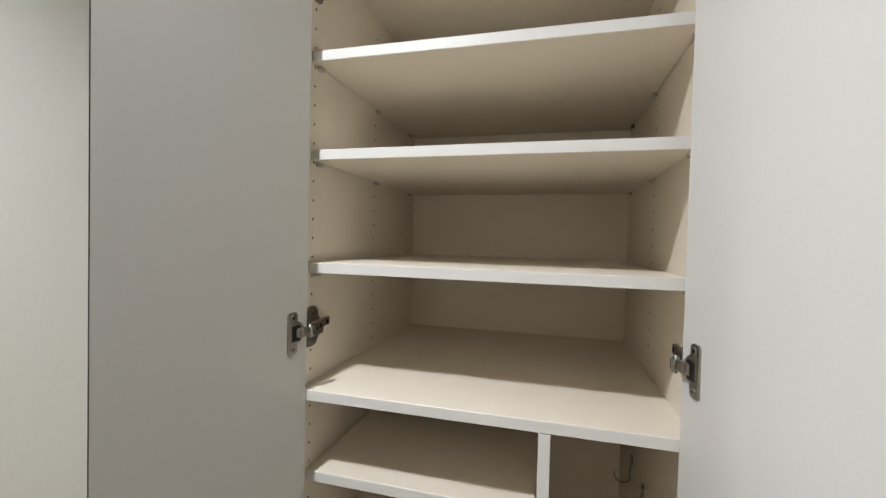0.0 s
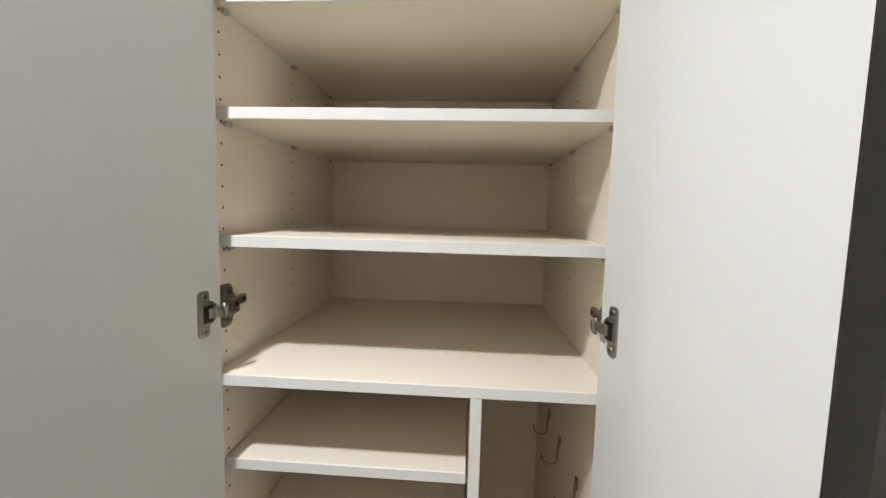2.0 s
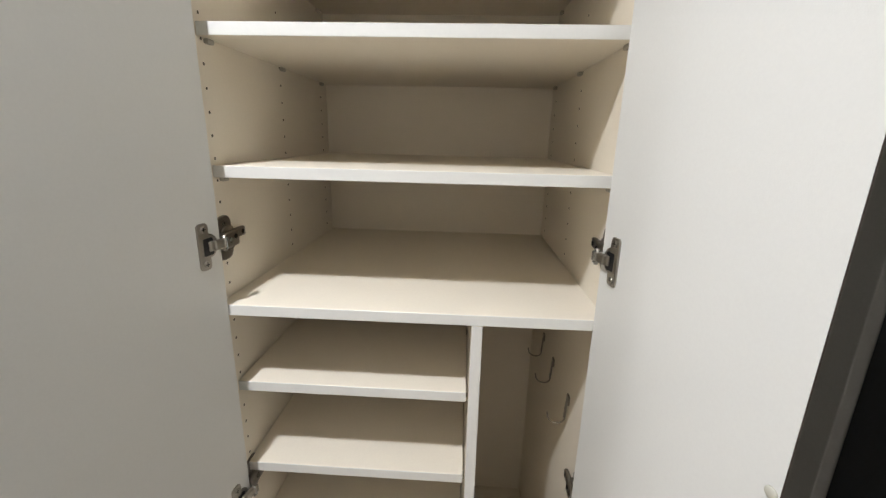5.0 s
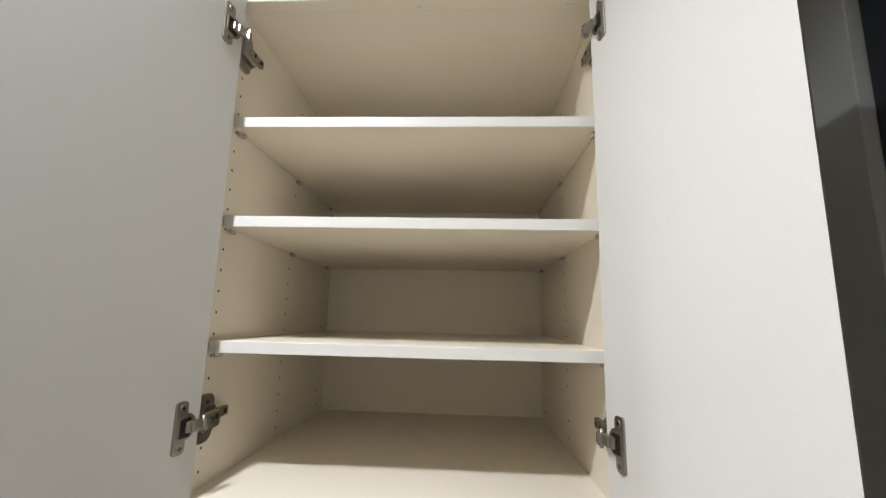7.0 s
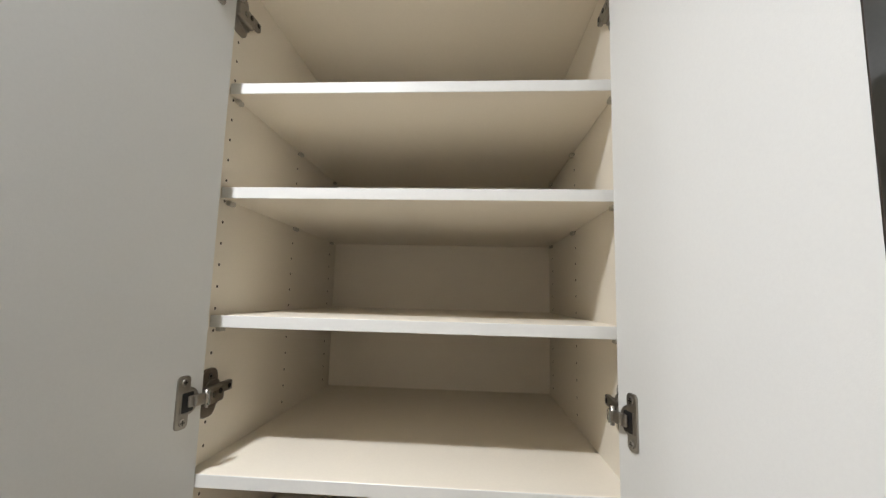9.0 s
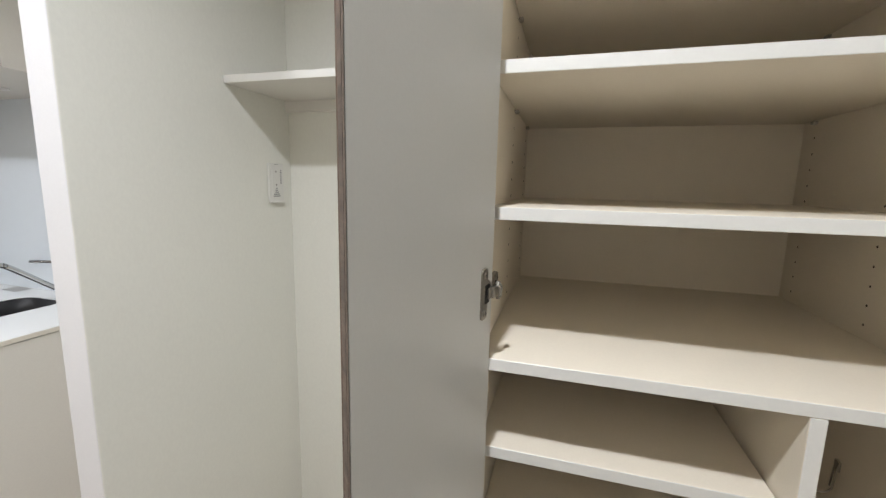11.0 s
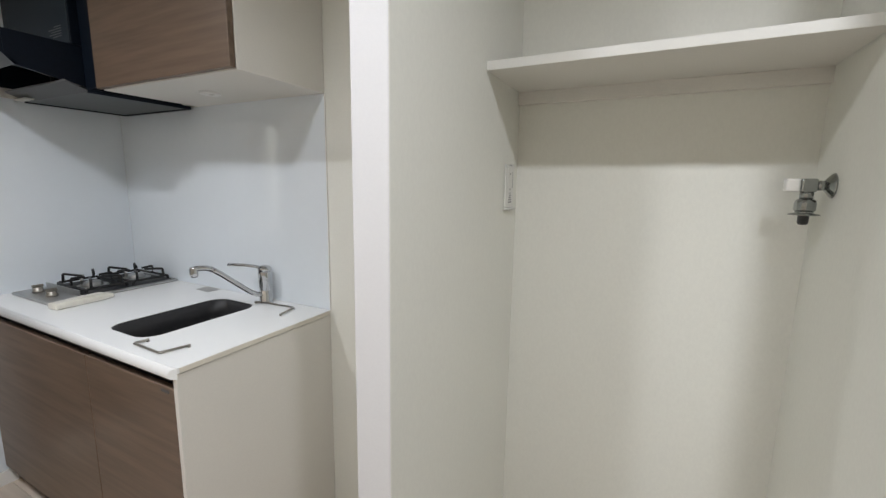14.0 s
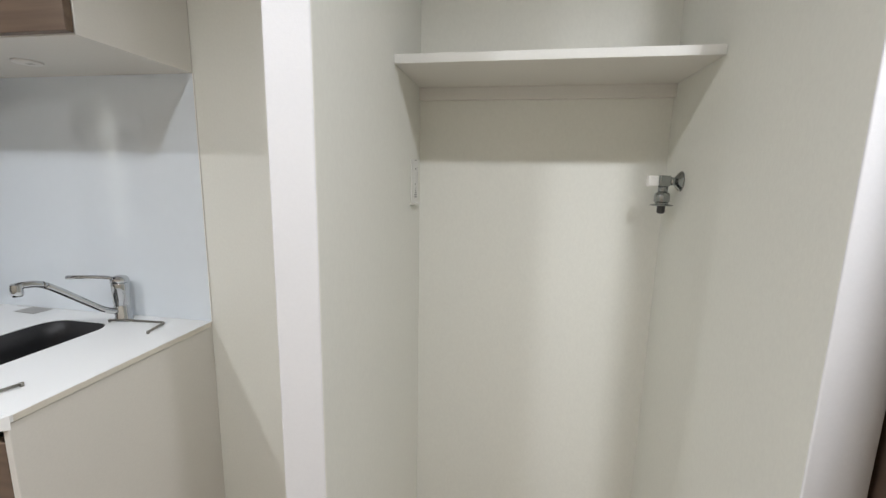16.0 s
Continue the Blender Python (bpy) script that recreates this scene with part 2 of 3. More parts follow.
slab("wall_south", WEST - 0.1, EAST + 0.1, BACK - 0.1, BACK, 0, CEILING, BOUNCEPAPER, "unseen plain hall wall, beige to warm the bounced light")
partition("wall_partition_west", -0.798, ALC_L, FRONT, KIT_BACK, 0, CEILING, "white papered partition end between kitchen and laundry alcove", 0.003)
def rounded_partition(name, x0, x1, y0, y1, z0, z1, label):
    """A wall end, slightly out of square, with a crisp corner at x0 and a soft curve towards x1."""
    rim = [(x0, y1), (x0, 0.25), (x0 - 0.010, y0 + 0.002), (x0 - 0.0094, y0 + 0.0006), (x0 - 0.008, y0)]
    flat, depth = x0 + 0.030, 0.010
    for i in range(15):
        a = math.radians(90 * i / 14)
        rim.append((flat + (x1 - flat) * math.sin(a), y0 + depth * (1 - math.cos(a))))
    rim.append((x1, y1))
    bm = bmesh.new()
    low, high = ([bm.verts.new((x, y, z)) for x, y in rim] for z in (z0, z1))
    k = len(rim)
    for i in range(k):
        f = bm.faces.new((low[i], low[(i + 1) % k], high[(i + 1) % k], high[i]))
        f.smooth = 4 <= i < k - 2
        f.material_index = 1 if 2 <= i < k - 2 else 0
    bm.faces.new(low[::-1])
    bm.faces.new(high)
    return setting(name, bm, [WALLPAPER, JAMB], label)


rounded_partition("wall_partition_east", ALC_R, INL - 0.022, FRONT, 0.62, 0, CEILING, "white papered partition end with soft rounded corner beside the shoe cabinet")
slab("wall_alcove_back", ALC_L - 0.03, ALC_R + 0.03, ALC_BACK, ALC_BACK + 0.1, 0, CEILING, WALLPAPER, "cream papered back wall of the laundry alcove")
slab("wall_kitchen_back", WEST - 0.1, -0.798, KIT_BACK, KIT_BACK + 0.1, 0, CEILING, WALLPAPER, "white wall behind the kitchenette")
slab("wall_cabinet_back", ALC_R, EAST + 0.1, 0.62, 0.72, 0, CEILING, WALLPAPER, "plain wall behind the shoe cabinet")
slab("wall_niche_east", INR + 0.022, INR + 0.072, -0.030, 0.62, 0, CEILING, WALLPAPER, "white papered wall end beside the shoe cabinet", bevel=0.003)
slab("wall_header", INL - 0.022, INR + 0.022, -0.032, 0.62, 1.858, CEILING, CEIL, "white papered header above the shoe cabinet", bevel=0.002)
slab("wall_return_east", INR + 0.072, EAST + 0.1, 0.18, 0.28, 0, CEILING, WALLPAPER, "off-white papered wall beside the entrance door")

# west wall with the inner door
bm = bmesh.new()
box(bm, WEST - 0.1, WEST, -0.225, KIT_BACK, 0, CEILING)
box(bm, WEST - 0.1, WEST, BACK, -0.985, 0, CEILING)
box(bm, WEST - 0.1, WEST, -0.985, -0.225, 2.03, CEILING)
setting("wall_west", bm, WALLPAPER, "white papered wall with a doorway beside the kitchenette")
# east wall with the entrance door
bm = bmesh.new()
box(bm, EAST, EAST + 0.1, 0.16, 0.62, 0, CEILING)
box(bm, EAST, EAST + 0.1, BACK, -0.95, 0, CEILING)
box(bm, EAST, EAST + 0.1, -0.95, 0.16, 2.08, CEILING)
setting("wall_east", bm, WALLPAPER, "off-white papered end wall round the entrance door")

bm = bmesh.new()
box(bm, WEST - 0.1, EAST + 0.1, BACK - 0.1, 0.72, CEILING, CEILING + 0.1)
setting("ceiling", bm, BOUNCECEIL, "white papered ceiling with small round downlights", "ceiling")


def downlight(x, y):
    t = thing("downlight", (x, y, CEILING), "small round recessed downlight with white trim ring", "ceiling light", "hall downlights")
    bm = bmesh.new()
    lathe(bm, [(0.036, -0.001), (0.05, -0.004), (0.054, -0.008), (0.048, -0.011), (0.040, -0.008), (0.036, -0.004)], (x, y, CEILING), (0, 0, 1), 32)
    part("trim_ring", bm, PLASTIC, t)
    bm = bmesh.new()
    cyl(bm, (x, y, CEILING - 0.002), (x, y, CEILING - 0.004), 0.036, n=32)
    part("diffuser", bm, GLOW, t, "glowing warm white diffuser")


for lx, ly, share in LAMPS:
    downlight(lx, ly)


# ---- shoe cabinet ----
def hinge(parent, side, z, d, n, org):
    """A nickel cup hinge: plate and cup on the door, arm and mounting plate on the side panel. side 1: left door."""
    bm = bmesh.new()
    face = Vector((*org, z))
    d, n = Vector((*d, 0)), Vector((*n, 0))

    def at(u, w, h):
        return face + d * u + n * w + Vector((0, 0, h + 0.004))

    def lump(u0, u1, w0, w1, h0, h1, mat=0, bevel=0.0015):
        made = box(bm, u0, u1, w0, w1, h0, h1, bevel, mat, 2)
        return made

    def plate(u0, u1, h0, h1, r, w0, w1, mat=0):
        """A thin plate with rounded corners, in the plane of the door or side panel."""
        rim = loop_rect(u0, u1, h0, h1, r, 0, 5)
        low = [bm.verts.new((p.x, w0, p.y)) for p in rim]
        mid = [bm.verts.new((p.x, w1 - 0.0006, p.y)) for p in rim]
        cu, ch = (u0 + u1) / 2, (h0 + h1) / 2
        top = [bm.verts.new((cu + (p.x - cu) * 0.95, w1, ch + (p.y - ch) * 0.98)) for p in rim]
        k = len(rim)
        for lo, hi in ((low, mid), (mid, top)):
            for i in range(k):
                bm.faces.new((lo[i], lo[(i + 1) % k], hi[(i + 1) % k], hi[i])).material_index = mat
        bm.faces.new(low[::-1]).material_index = mat
        bm.faces.new(top).material_index = mat

    before = set(bm.verts)
    plate(0.0240, 0.0450, -0.036, 0.036, 0.006, 0.0, 0.0028)
    lathe(bm, [(0.0190, 0.0), (0.0188, 0.0012), (0.0172, 0.0018), (0.0150, 0.0018)], (0.0250, 0.0, 0), (0, 1, 0), 32)
    plate(0.0170, 0.0375, -0.0145, 0.0125, 0.003, 0.0014, 0.0033, 1)
    plate(0.0375, 0.0400, -0.0150, 0.0130, 0.0010, 0.0026, 0.0036)
    for h in (-0.027, 0.027):
        cyl(bm, (0.0345, 0.0028, h), (0.0345, 0.0046, h), 0.0054, 0.0044, n=16)
        lump(0.0309, 0.0381, 0.0044, 0.0047, h - 0.0008, h + 0.0008, 1, 0)
        lump(0.0337, 0.0353, 0.0044, 0.0047, h - 0.0036, h + 0.0036, 1, 0)
    # bent arm in three steps from the cup to the hinge line
    for u0, u1, w0, w1 in ((0.016, 0.0290, 0.0036, 0.0080), (0.003, 0.0220, 0.0050, 0.0120), (-0.006, 0.0050, 0.0075, 0.0150)):
        lump(u0, u1, w0, w1, -0.0080, 0.0080, 0, 0.0024)
    lump(-0.0005, 0.0035, 0.0045, 0.0158, -0.0098, 0.0098, 2, 0.0016)
    cyl(bm, (0.0015, 0.0100, -0.0125), (0.0015, 0.0100, 0.0125), 0.0030, n=12)
    for v in set(bm.verts) - before:
        p = v.co.copy()
        v.co = at(p.x, p.y, p.z)
    # arm and mounting plate on the cabinet's side
    sx = INL if side > 0 else INR
    s = 1 if side > 0 else -1
    before = set(bm.verts)
    plate(-0.012, 0.030, -0.036, 0.038, 0.015, 0.0004, 0.0040)
    plate(-0.002, 0.034, -0.022, 0.020, 0.012, 0.0034, 0.0062)
    for v in set(bm.verts) - before:
        v.co = Vector((v.co.y, v.co.x, v.co.z))
    cyl(bm, (0.0034, 0.009, 0.026), (0.0050, 0.009, 0.026), 0.0050, 0.0044, n=16, mat=2)
    cyl(bm, (0.0049, 0.009, 0.026), (0.0052, 0.009, 0.026), 0.0020, n=10, mat=1)
    box(bm, 0.0040, 0.0150, -0.016, 0.034, -0.015, 0.012, 0.0040, 0, 3)
    box(bm, 0.0050, 0.0138, 0.026, 0.057, -0.003, 0.013, 0.0024, 0, 2)
    cyl(bm, (0.0137, 0.047, 0.005), (0.0143, 0.047, 0.005), 0.0042, n=12, mat=1)
    cyl(bm, (0.0150, 0.006, -0.001), (0.0164, 0.006, -0.001), 0.0050, 0.0042, n=16, mat=2)
    cyl(bm, (0.0150, 0.021, 0.002), (0.0160, 0.021, 0.002), 0.0042, n=14, mat=1)
    for v in set(bm.verts) - before:
        p = v.co.copy()
        v.co = Vector((sx + s * p.x, p.y, z + p.z))
    part("hinge", bm, [NICKEL, BLACK, DULLCHROME], parent, "nickel-plated cup hinge")


def shoe_cabinet():
    c = thing("shoe_cabinet", ((INL + INR) / 2, 0.27, 0.0), "tall white shoe cabinet with both doors open and empty shelves", "cabinet")
    y0, y1, top = -0.030, 0.598, 1.855
    simple("side_panel", c, MELAMINE, INL - 0.018, INL, y0, y1, 0.0, top, 0.0008)
    simple("side_panel", c, MELAMINE, INR, INR + 0.018, y0, y1, 0.0, top, 0.0008)
    simple("back_panel", c, MELAMINE, INL, INR, INBACK, INBACK + 0.006, 0.06, 1.8245, 0)
    bm = bmesh.new()
    box(bm, INL, INR, y0 + 0.028, INBACK, 1.825, 1.843, 0.0008)
    box(bm, INL, INR, y0 + 0.0012, y0 + 0.0278, 1.8250, 1.8278)
    box(bm, INL, INR, y0, y0 + 0.0011, 1.8250, 1.8280, 0.0003, 1)
    part("top_panel", bm, [MELAMINE, EDGE], c)
    simple("filler_strip", c, MELAMINE, INL, INR, -0.006, -0.002, 1.8435, 1.8575, 0)
    for x in (INL + 0.05, 0.30, INR - 0.05):
        bm = bmesh.new()
        cyl(bm, (x, -0.008, 1.8252), (x, -0.008, 1.8232), 0.006, n=14)
        part("screw_cap", bm, PLASTIC, c, "round white screw cap")
    simple("bottom_panel", c, MELAMINE, INL, INR, y0, INBACK, 0.06, 0.078)
    simple("kickboard", c, MELAMINE, INL, INR, y0 + 0.03, y0 + 0.045, 0.0, 0.06)

    def board(name, x0, x1, ya, yb, ztop, thick=0.019):
        bm = bmesh.new()
        box(bm, x0, x1, ya + 0.0015, yb, ztop - thick, ztop, 0.0006)
        box(bm, x0, x1, ya, ya + 0.0014, ztop - thick + 0.0002, ztop - 0.0002, 0.0005, 1)
        return part(name, bm, [MELAMINE, EDGE], c)

    def pins(shelf, x0, x1, z):
        for x, s in ((x0, 1), (x1, -1)):
            for y in (0.024, 0.285, 0.53):
                bm = bmesh.new()
                box(bm, *sorted((x + s * 0.0005, x + s * 0.009)), y - 0.008, y + 0.008, z - 0.008, z - 0.0004, 0.002, 0, 2)
                part("shelf_pin", bm, PINPLASTIC, shelf, "translucent grey plastic shelf support")

    for z in (1.622, 1.444, 1.238):
        s = board("shelf", INL + 0.0015, INR - 0.0015, 0.0, INBACK - 0.004, z)
        pins(s, INL, INR, z - 0.019)
    board("fixed_shelf", INL, INR, -0.027, INBACK, 1.013, 0.0185)
    bm = bmesh.new()
    box(bm, 0.400, 0.418, -0.0265, INBACK, 0.078, 0.994, 0.0006)
    box(bm, 0.400, 0.418, -0.028, -0.0267, 0.078, 0.994, 0.0004, 1)
    part("divider", bm, [MELAMINE, EDGE], c)
    for z in (0.852, 0.675, 0.500, 0.325):
        s = board("shelf", INL + 0.0015, 0.396, 0.0, INBACK - 0.004, z)
        pins(s, INL, 0.400, z - 0.019)

    # rows of drilled pin holes
    for x, s, zmax in ((INL, 1, 1.80), (INR, -1, 1.80)):
        for y in (0.012, 0.280, 0.530):
            bm = bmesh.new()
            k = -38
            while 1.388 + 0.035 * k < zmax:
                z = 1.388 + 0.035 * k
                k += 1
                if z < 0.1 or (s < 0 and z < 1.0):
                    continue
                cyl(bm, (x - s * 0.001, y, z), (x + s * 0.0004, y, z), 0.0024, n=8)
            part("pin_holes", bm, DARKHOLE, c)["kind"] = "stuff"

    # umbrella hooks in the narrow bay: a wire hairpin on the side panel with an upturned end
    for y, z in ((0.400, 0.752), (0.276, 0.748), (0.122, 0.750)):
        bm = bmesh.new()
        x = INR - 0.0026
        pin = [(x - 0.003, y + 0.005, z - 0.030), (x, y + 0.005, z + 0.018)]
        for a in range(0, 181, 30):
            pin.append((x, y + 0.005 * math.cos(math.radians(a)), z + 0.022 + 0.005 * math.sin(math.radians(a))))
        pin += [(x - 0.001, y - 0.005, z + 0.018), (x - 0.004, y - 0.004, z - 0.030)]
        for a in range(20, 161, 20):
            pin.append((x - 0.020 + 0.016 * math.cos(math.radians(a)), y + 0.006 * (1 - math.cos(math.radians(a))), z - 0.032 - 0.014 * math.sin(math.radians(a))))
        pin.append((x - 0.037, y + 0.013, z - 0.026))
        tube(bm, pin, 0.0017, 8)
        box(bm, x - 0.0012, INR - 0.0002, y - 0.008, y + 0.008, z + 0.006, z + 0.026, 0.001)
        part("hook", bm, NICKEL, c, "small bent metal umbrella hook")

    # doors, swung open; their free edge is undercut as a finger pull
    for side, hx, angle in ((1, INL + 0.018, 9.8), (-1, INR - 0.022, 11.8)):
        a = math.radians(angle)
        d = Vector((-math.sin(a) * side, -math.cos(a)))
        n = Vector((math.cos(a) * side, -math.sin(a)))
        org = Vector((hx, -0.030))
        wide, thick, cut = 0.321, 0.018, 0.0145

        def prism(bm, outline, z0, z1):
            rows = []
            for z in (z0, z1):
                rows.append([bm.verts.new((*(org + d * u + n * w), z)) for u, w in outline])
            k = len(outline)
            bm.faces.new(rows[0])
            bm.faces.new(rows[1][::-1])
            for i in range(k):
                bm.faces.new((rows[0][i], rows[0][(i + 1) % k], rows[1][(i + 1) % k], rows[1][i]))

        v = 0.0012
        bm = bmesh.new()
        prism(bm, [(0, 0), (wide - 0.0010, 0), (wide - cut - 0.0008, -thick), (0, -thick)], 0.055, 1.840)
        door = part("door", bm, DOORWHITE, c, "white-faced cabinet door swung open")
        bm = bmesh.new()
        prism(bm, [(0, -thick - 0.0002), (wide - cut, -thick - 0.0002), (wide - cut + 0.0006, -thick - v), (0, -thick - v)], 0.0552, 1.8398)
        part("front_veneer", bm, WALNUT_FRONT, door, "brown woodgrain door front")
        # slanted finger-pull edge: brown band, dark groove, paler lip
        bm = bmesh.new()
        su = cut / thick

        def band(w0, w1, proud):
            return [(wide - su * w0, -w0), (wide - su * w1, -w1), (wide - su * w1 + proud, -w1 + proud * 0.3), (wide - su * w0 + proud, -w0 + proud * 0.3)]

        prism(bm, band(0.0058, 0.0166, 0.0010), 0.0552, 1.8398)
        part("edge_band", bm, WALNUT_UP, door, "brown cross-grained edge strip")
        bm = bmesh.new()
        prism(bm, band(0.0167, 0.0190, 0.0006), 0.0552, 1.8398)
        prism(bm, band(0.0046, 0.0057, 0.0004), 0.0552, 1.8398)
        part("edge_groove", bm, DARKWOOD, door, "dark line along the door edge")
        bm = bmesh.new()
        prism(bm, band(0.0002, 0.0045, 0.0005), 0.0552, 1.8398)
        part("edge_lip", bm, WALNUT_PALE, door, "paler brown inner lip of the door edge")
        for z in (1.752, 1.117, 0.640, 0.16):
            hinge(door, side, z, d, n, org)
        if side < 0:
            bm = bmesh.new()
            spot, out = Vector((*(org + d * 0.3125), 0.997)), Vector((*n, 0))
            lathe(bm, [(0.0062, 0.0002), (0.0060, 0.0010), (0.0045, 0.0020), (0.0015, 0.0024)], spot, out, 20)
            part("bumper", bm, BUMPER, door, "small round cream rubber door bumper")
    return c


shoe_cabinet()


# ---- entrance door at the hall's east end ----
def entrance():
    t = thing("entrance_door", (EAST, -0.4, 0), "dark entrance door in a grey steel frame", "door")
    bm = bmesh.new()
    box(bm, EAST - 0.012, EAST + 0.04, 0.010, 0.158, 0, 2.08, 0.002, 0, 2)
    part("jamb", bm, GREYSTEEL, t, "grey painted steel door jamb")
    simple("jamb", t, GREYSTEEL, EAST - 0.012, EAST + 0.04, -0.95, -0.86, 0, 2.08, 0.002)
    simple("head", t, GREYSTEEL, EAST - 0.012, EAST + 0.04, -0.86, 0.010, 2.02, 2.08, 0.002)
    simple("leaf", t, NIGHTDOOR, EAST + 0.010, EAST + 0.05, -0.858, 0.008, 0.01, 2.018, 0.002, "dark navy-black door leaf")
    bm = bmesh.new()
    tube(bm, rounded([(EAST + 0.010, -0.79, 1.15), (EAST - 0.04, -0.79, 1.15), (EAST - 0.04, -0.79, 0.95), (EAST + 0.010, -0.79, 0.95)], 0.015), 0.009)
    part("handle", bm, STEEL, t)


entrance()


# ---- laundry alcove ----
def alcove():
    t = thing("wall_shelf", ((ALC_L + ALC_R) / 2, 0.38, 1.504), "white wall shelf across the laundry alcove", "shelf")
    bm = bmesh.new()
    box(bm, ALC_L + 0.0005, ALC_R - 0.0005, 0.2575, ALC_BACK - 0.0005, 1.5045, 1.523, 0.001, 0, 2)
    box(bm, ALC_L + 0.0005, ALC_R - 0.0005, 0.2555, 0.2573, 1.5047, 1.5228, 0.0006, 1, 2)
    part("board", bm, [SIDE, EDGE], t)
    simple("cleat", t, SIDE, ALC_L + 0.0005, ALC_R - 0.0005, ALC_BACK - 0.018, ALC_BACK - 0.0002, 1.474, 1.5043, 0.0004)

    # socket plate on the west side
    o = thing("wall_outlet", (ALC_L, 0.428, 1.262), "white double wall outlet plate with small grey print", "outlet")
    x = ALC_L
    bm = bmesh.new()
    box(bm, x + 0.0003, x + 0.0045, 0.398, 0.462, 1.206, 1.320, 0.0016, 0, 3)
    part("cover_plate", bm, OUTLETWHITE, o)
    bm = bmesh.new()
    box(bm, x + 0.0046, x + 0.0062, 0.410, 0.444, 1.222, 1.314, 0.0006, 0, 2)
    part("socket_body", bm, OUTLETWHITE, o)
    bm = bmesh.new()
    box(bm, x + 0.0040, x + 0.0120, 0.401, 0.459, 1.2065, 1.2115, 0.0016, 0, 2)
    part("bottom_lip", bm, OUTLETWHITE, o)
    bm = bmesh.new()
    for z in (1.296, 1.258):
        cyl(bm, (x + 0.0061, 0.427, z), (x + 0.0065, 0.427, z), 0.0024, n=10)
    box(bm, x + 0.0061, x + 0.0064, 0.420, 0.436, 1.3165, 1.3175)
    part("socket_holes", bm, DARKHOLE, o)["kind"] = "stuff"
    bm = bmesh.new()
    for i, w in enumerate((0.006, 0.012, 0.017, 0.024, 0.028)):
        box(bm, x + 0.0061, x + 0.0064, 0.428 - w / 2, 0.428 + w / 2, 1.2465 - i * 0.0056, 1.2495 - i * 0.0056)
    for i in range(7):
        box(bm, x + 0.0045, x + 0.0049, 0.447, 0.4525, 1.262 + i * 0.006, 1.2655 + i * 0.006)
    part("print", bm, PRINT, o, "tiny grey printed lettering")["kind"] = "stuff"

    # washing machine tap on the east side
    v = thing("washing_machine_tap", (ALC_R, 0.402, 1.277), "chrome washing machine tap with white lever", "tap")
    X, Y, Z = ALC_R, 0.402, 1.277
    bm = bmesh.new()
    lathe(bm, [(0.007, 0.0135), (0.012, 0.011), (0.017, 0.007), (0.0215, 0.003), (0.023, 0.0004)], (X, Y, Z), (-1, 0, 0), 28)
    part("flange", bm, DULLCHROME, v)
    bm = bmesh.new()
    cyl(bm, (X - 0.008, Y, Z), (X - 0.026, Y, Z), 0.0092)
    box(bm, X - 0.048, X - 0.024, Y - 0.0125, Y + 0.0125, Z - 0.0120, Z + 0.0125, 0.003, 0, 2)
    cyl(bm, (X - 0.036, Y, Z - 0.010), (X - 0.036, Y, Z - 0.026), 0.0105)
    part("valve_body", bm, DULLCHROME, v)
    bm = bmesh.new()
    box(bm, X - 0.071, X - 0.0485, Y - 0.0105, Y + 0.0105, Z - 0.012, Z + 0.012, 0.003, 0, 2)
    part("lever", bm, PLASTIC, v, "white plastic lever")
    bm = bmesh.new()
    lathe(bm, [(0.010, 0.0), (0.0155, 0.004), (0.0165, 0.010), (0.0165, 0.022), (0.014, 0.024), (0.014, 0.027), (0.023, 0.029), (0.024, 0.031), (0.012, 0.032)], (X - 0.036, Y, Z - 0.024), (0, 0, -1), 28)
    part("coupling", bm, DULLCHROME, v)
    bm = bmesh.new()
    lathe(bm, [(0.0080, 0.0), (0.0085, 0.002), (0.0085, 0.013), (0.0065, 0.0175), (0.004, 0.0177)], (X - 0.036, Y, Z - 0.0555), (0, 0, -1), 20)
    part("nozzle", bm, NOZZLE, v, "dark grey hose nozzle")


alcove()


# ---- kitchenette ----
TOP = 0.800
CF = -0.040          # front of the worktop


SX0, SX1, SY0, SY1 = -1.930, -1.702, 0.042, 0.444


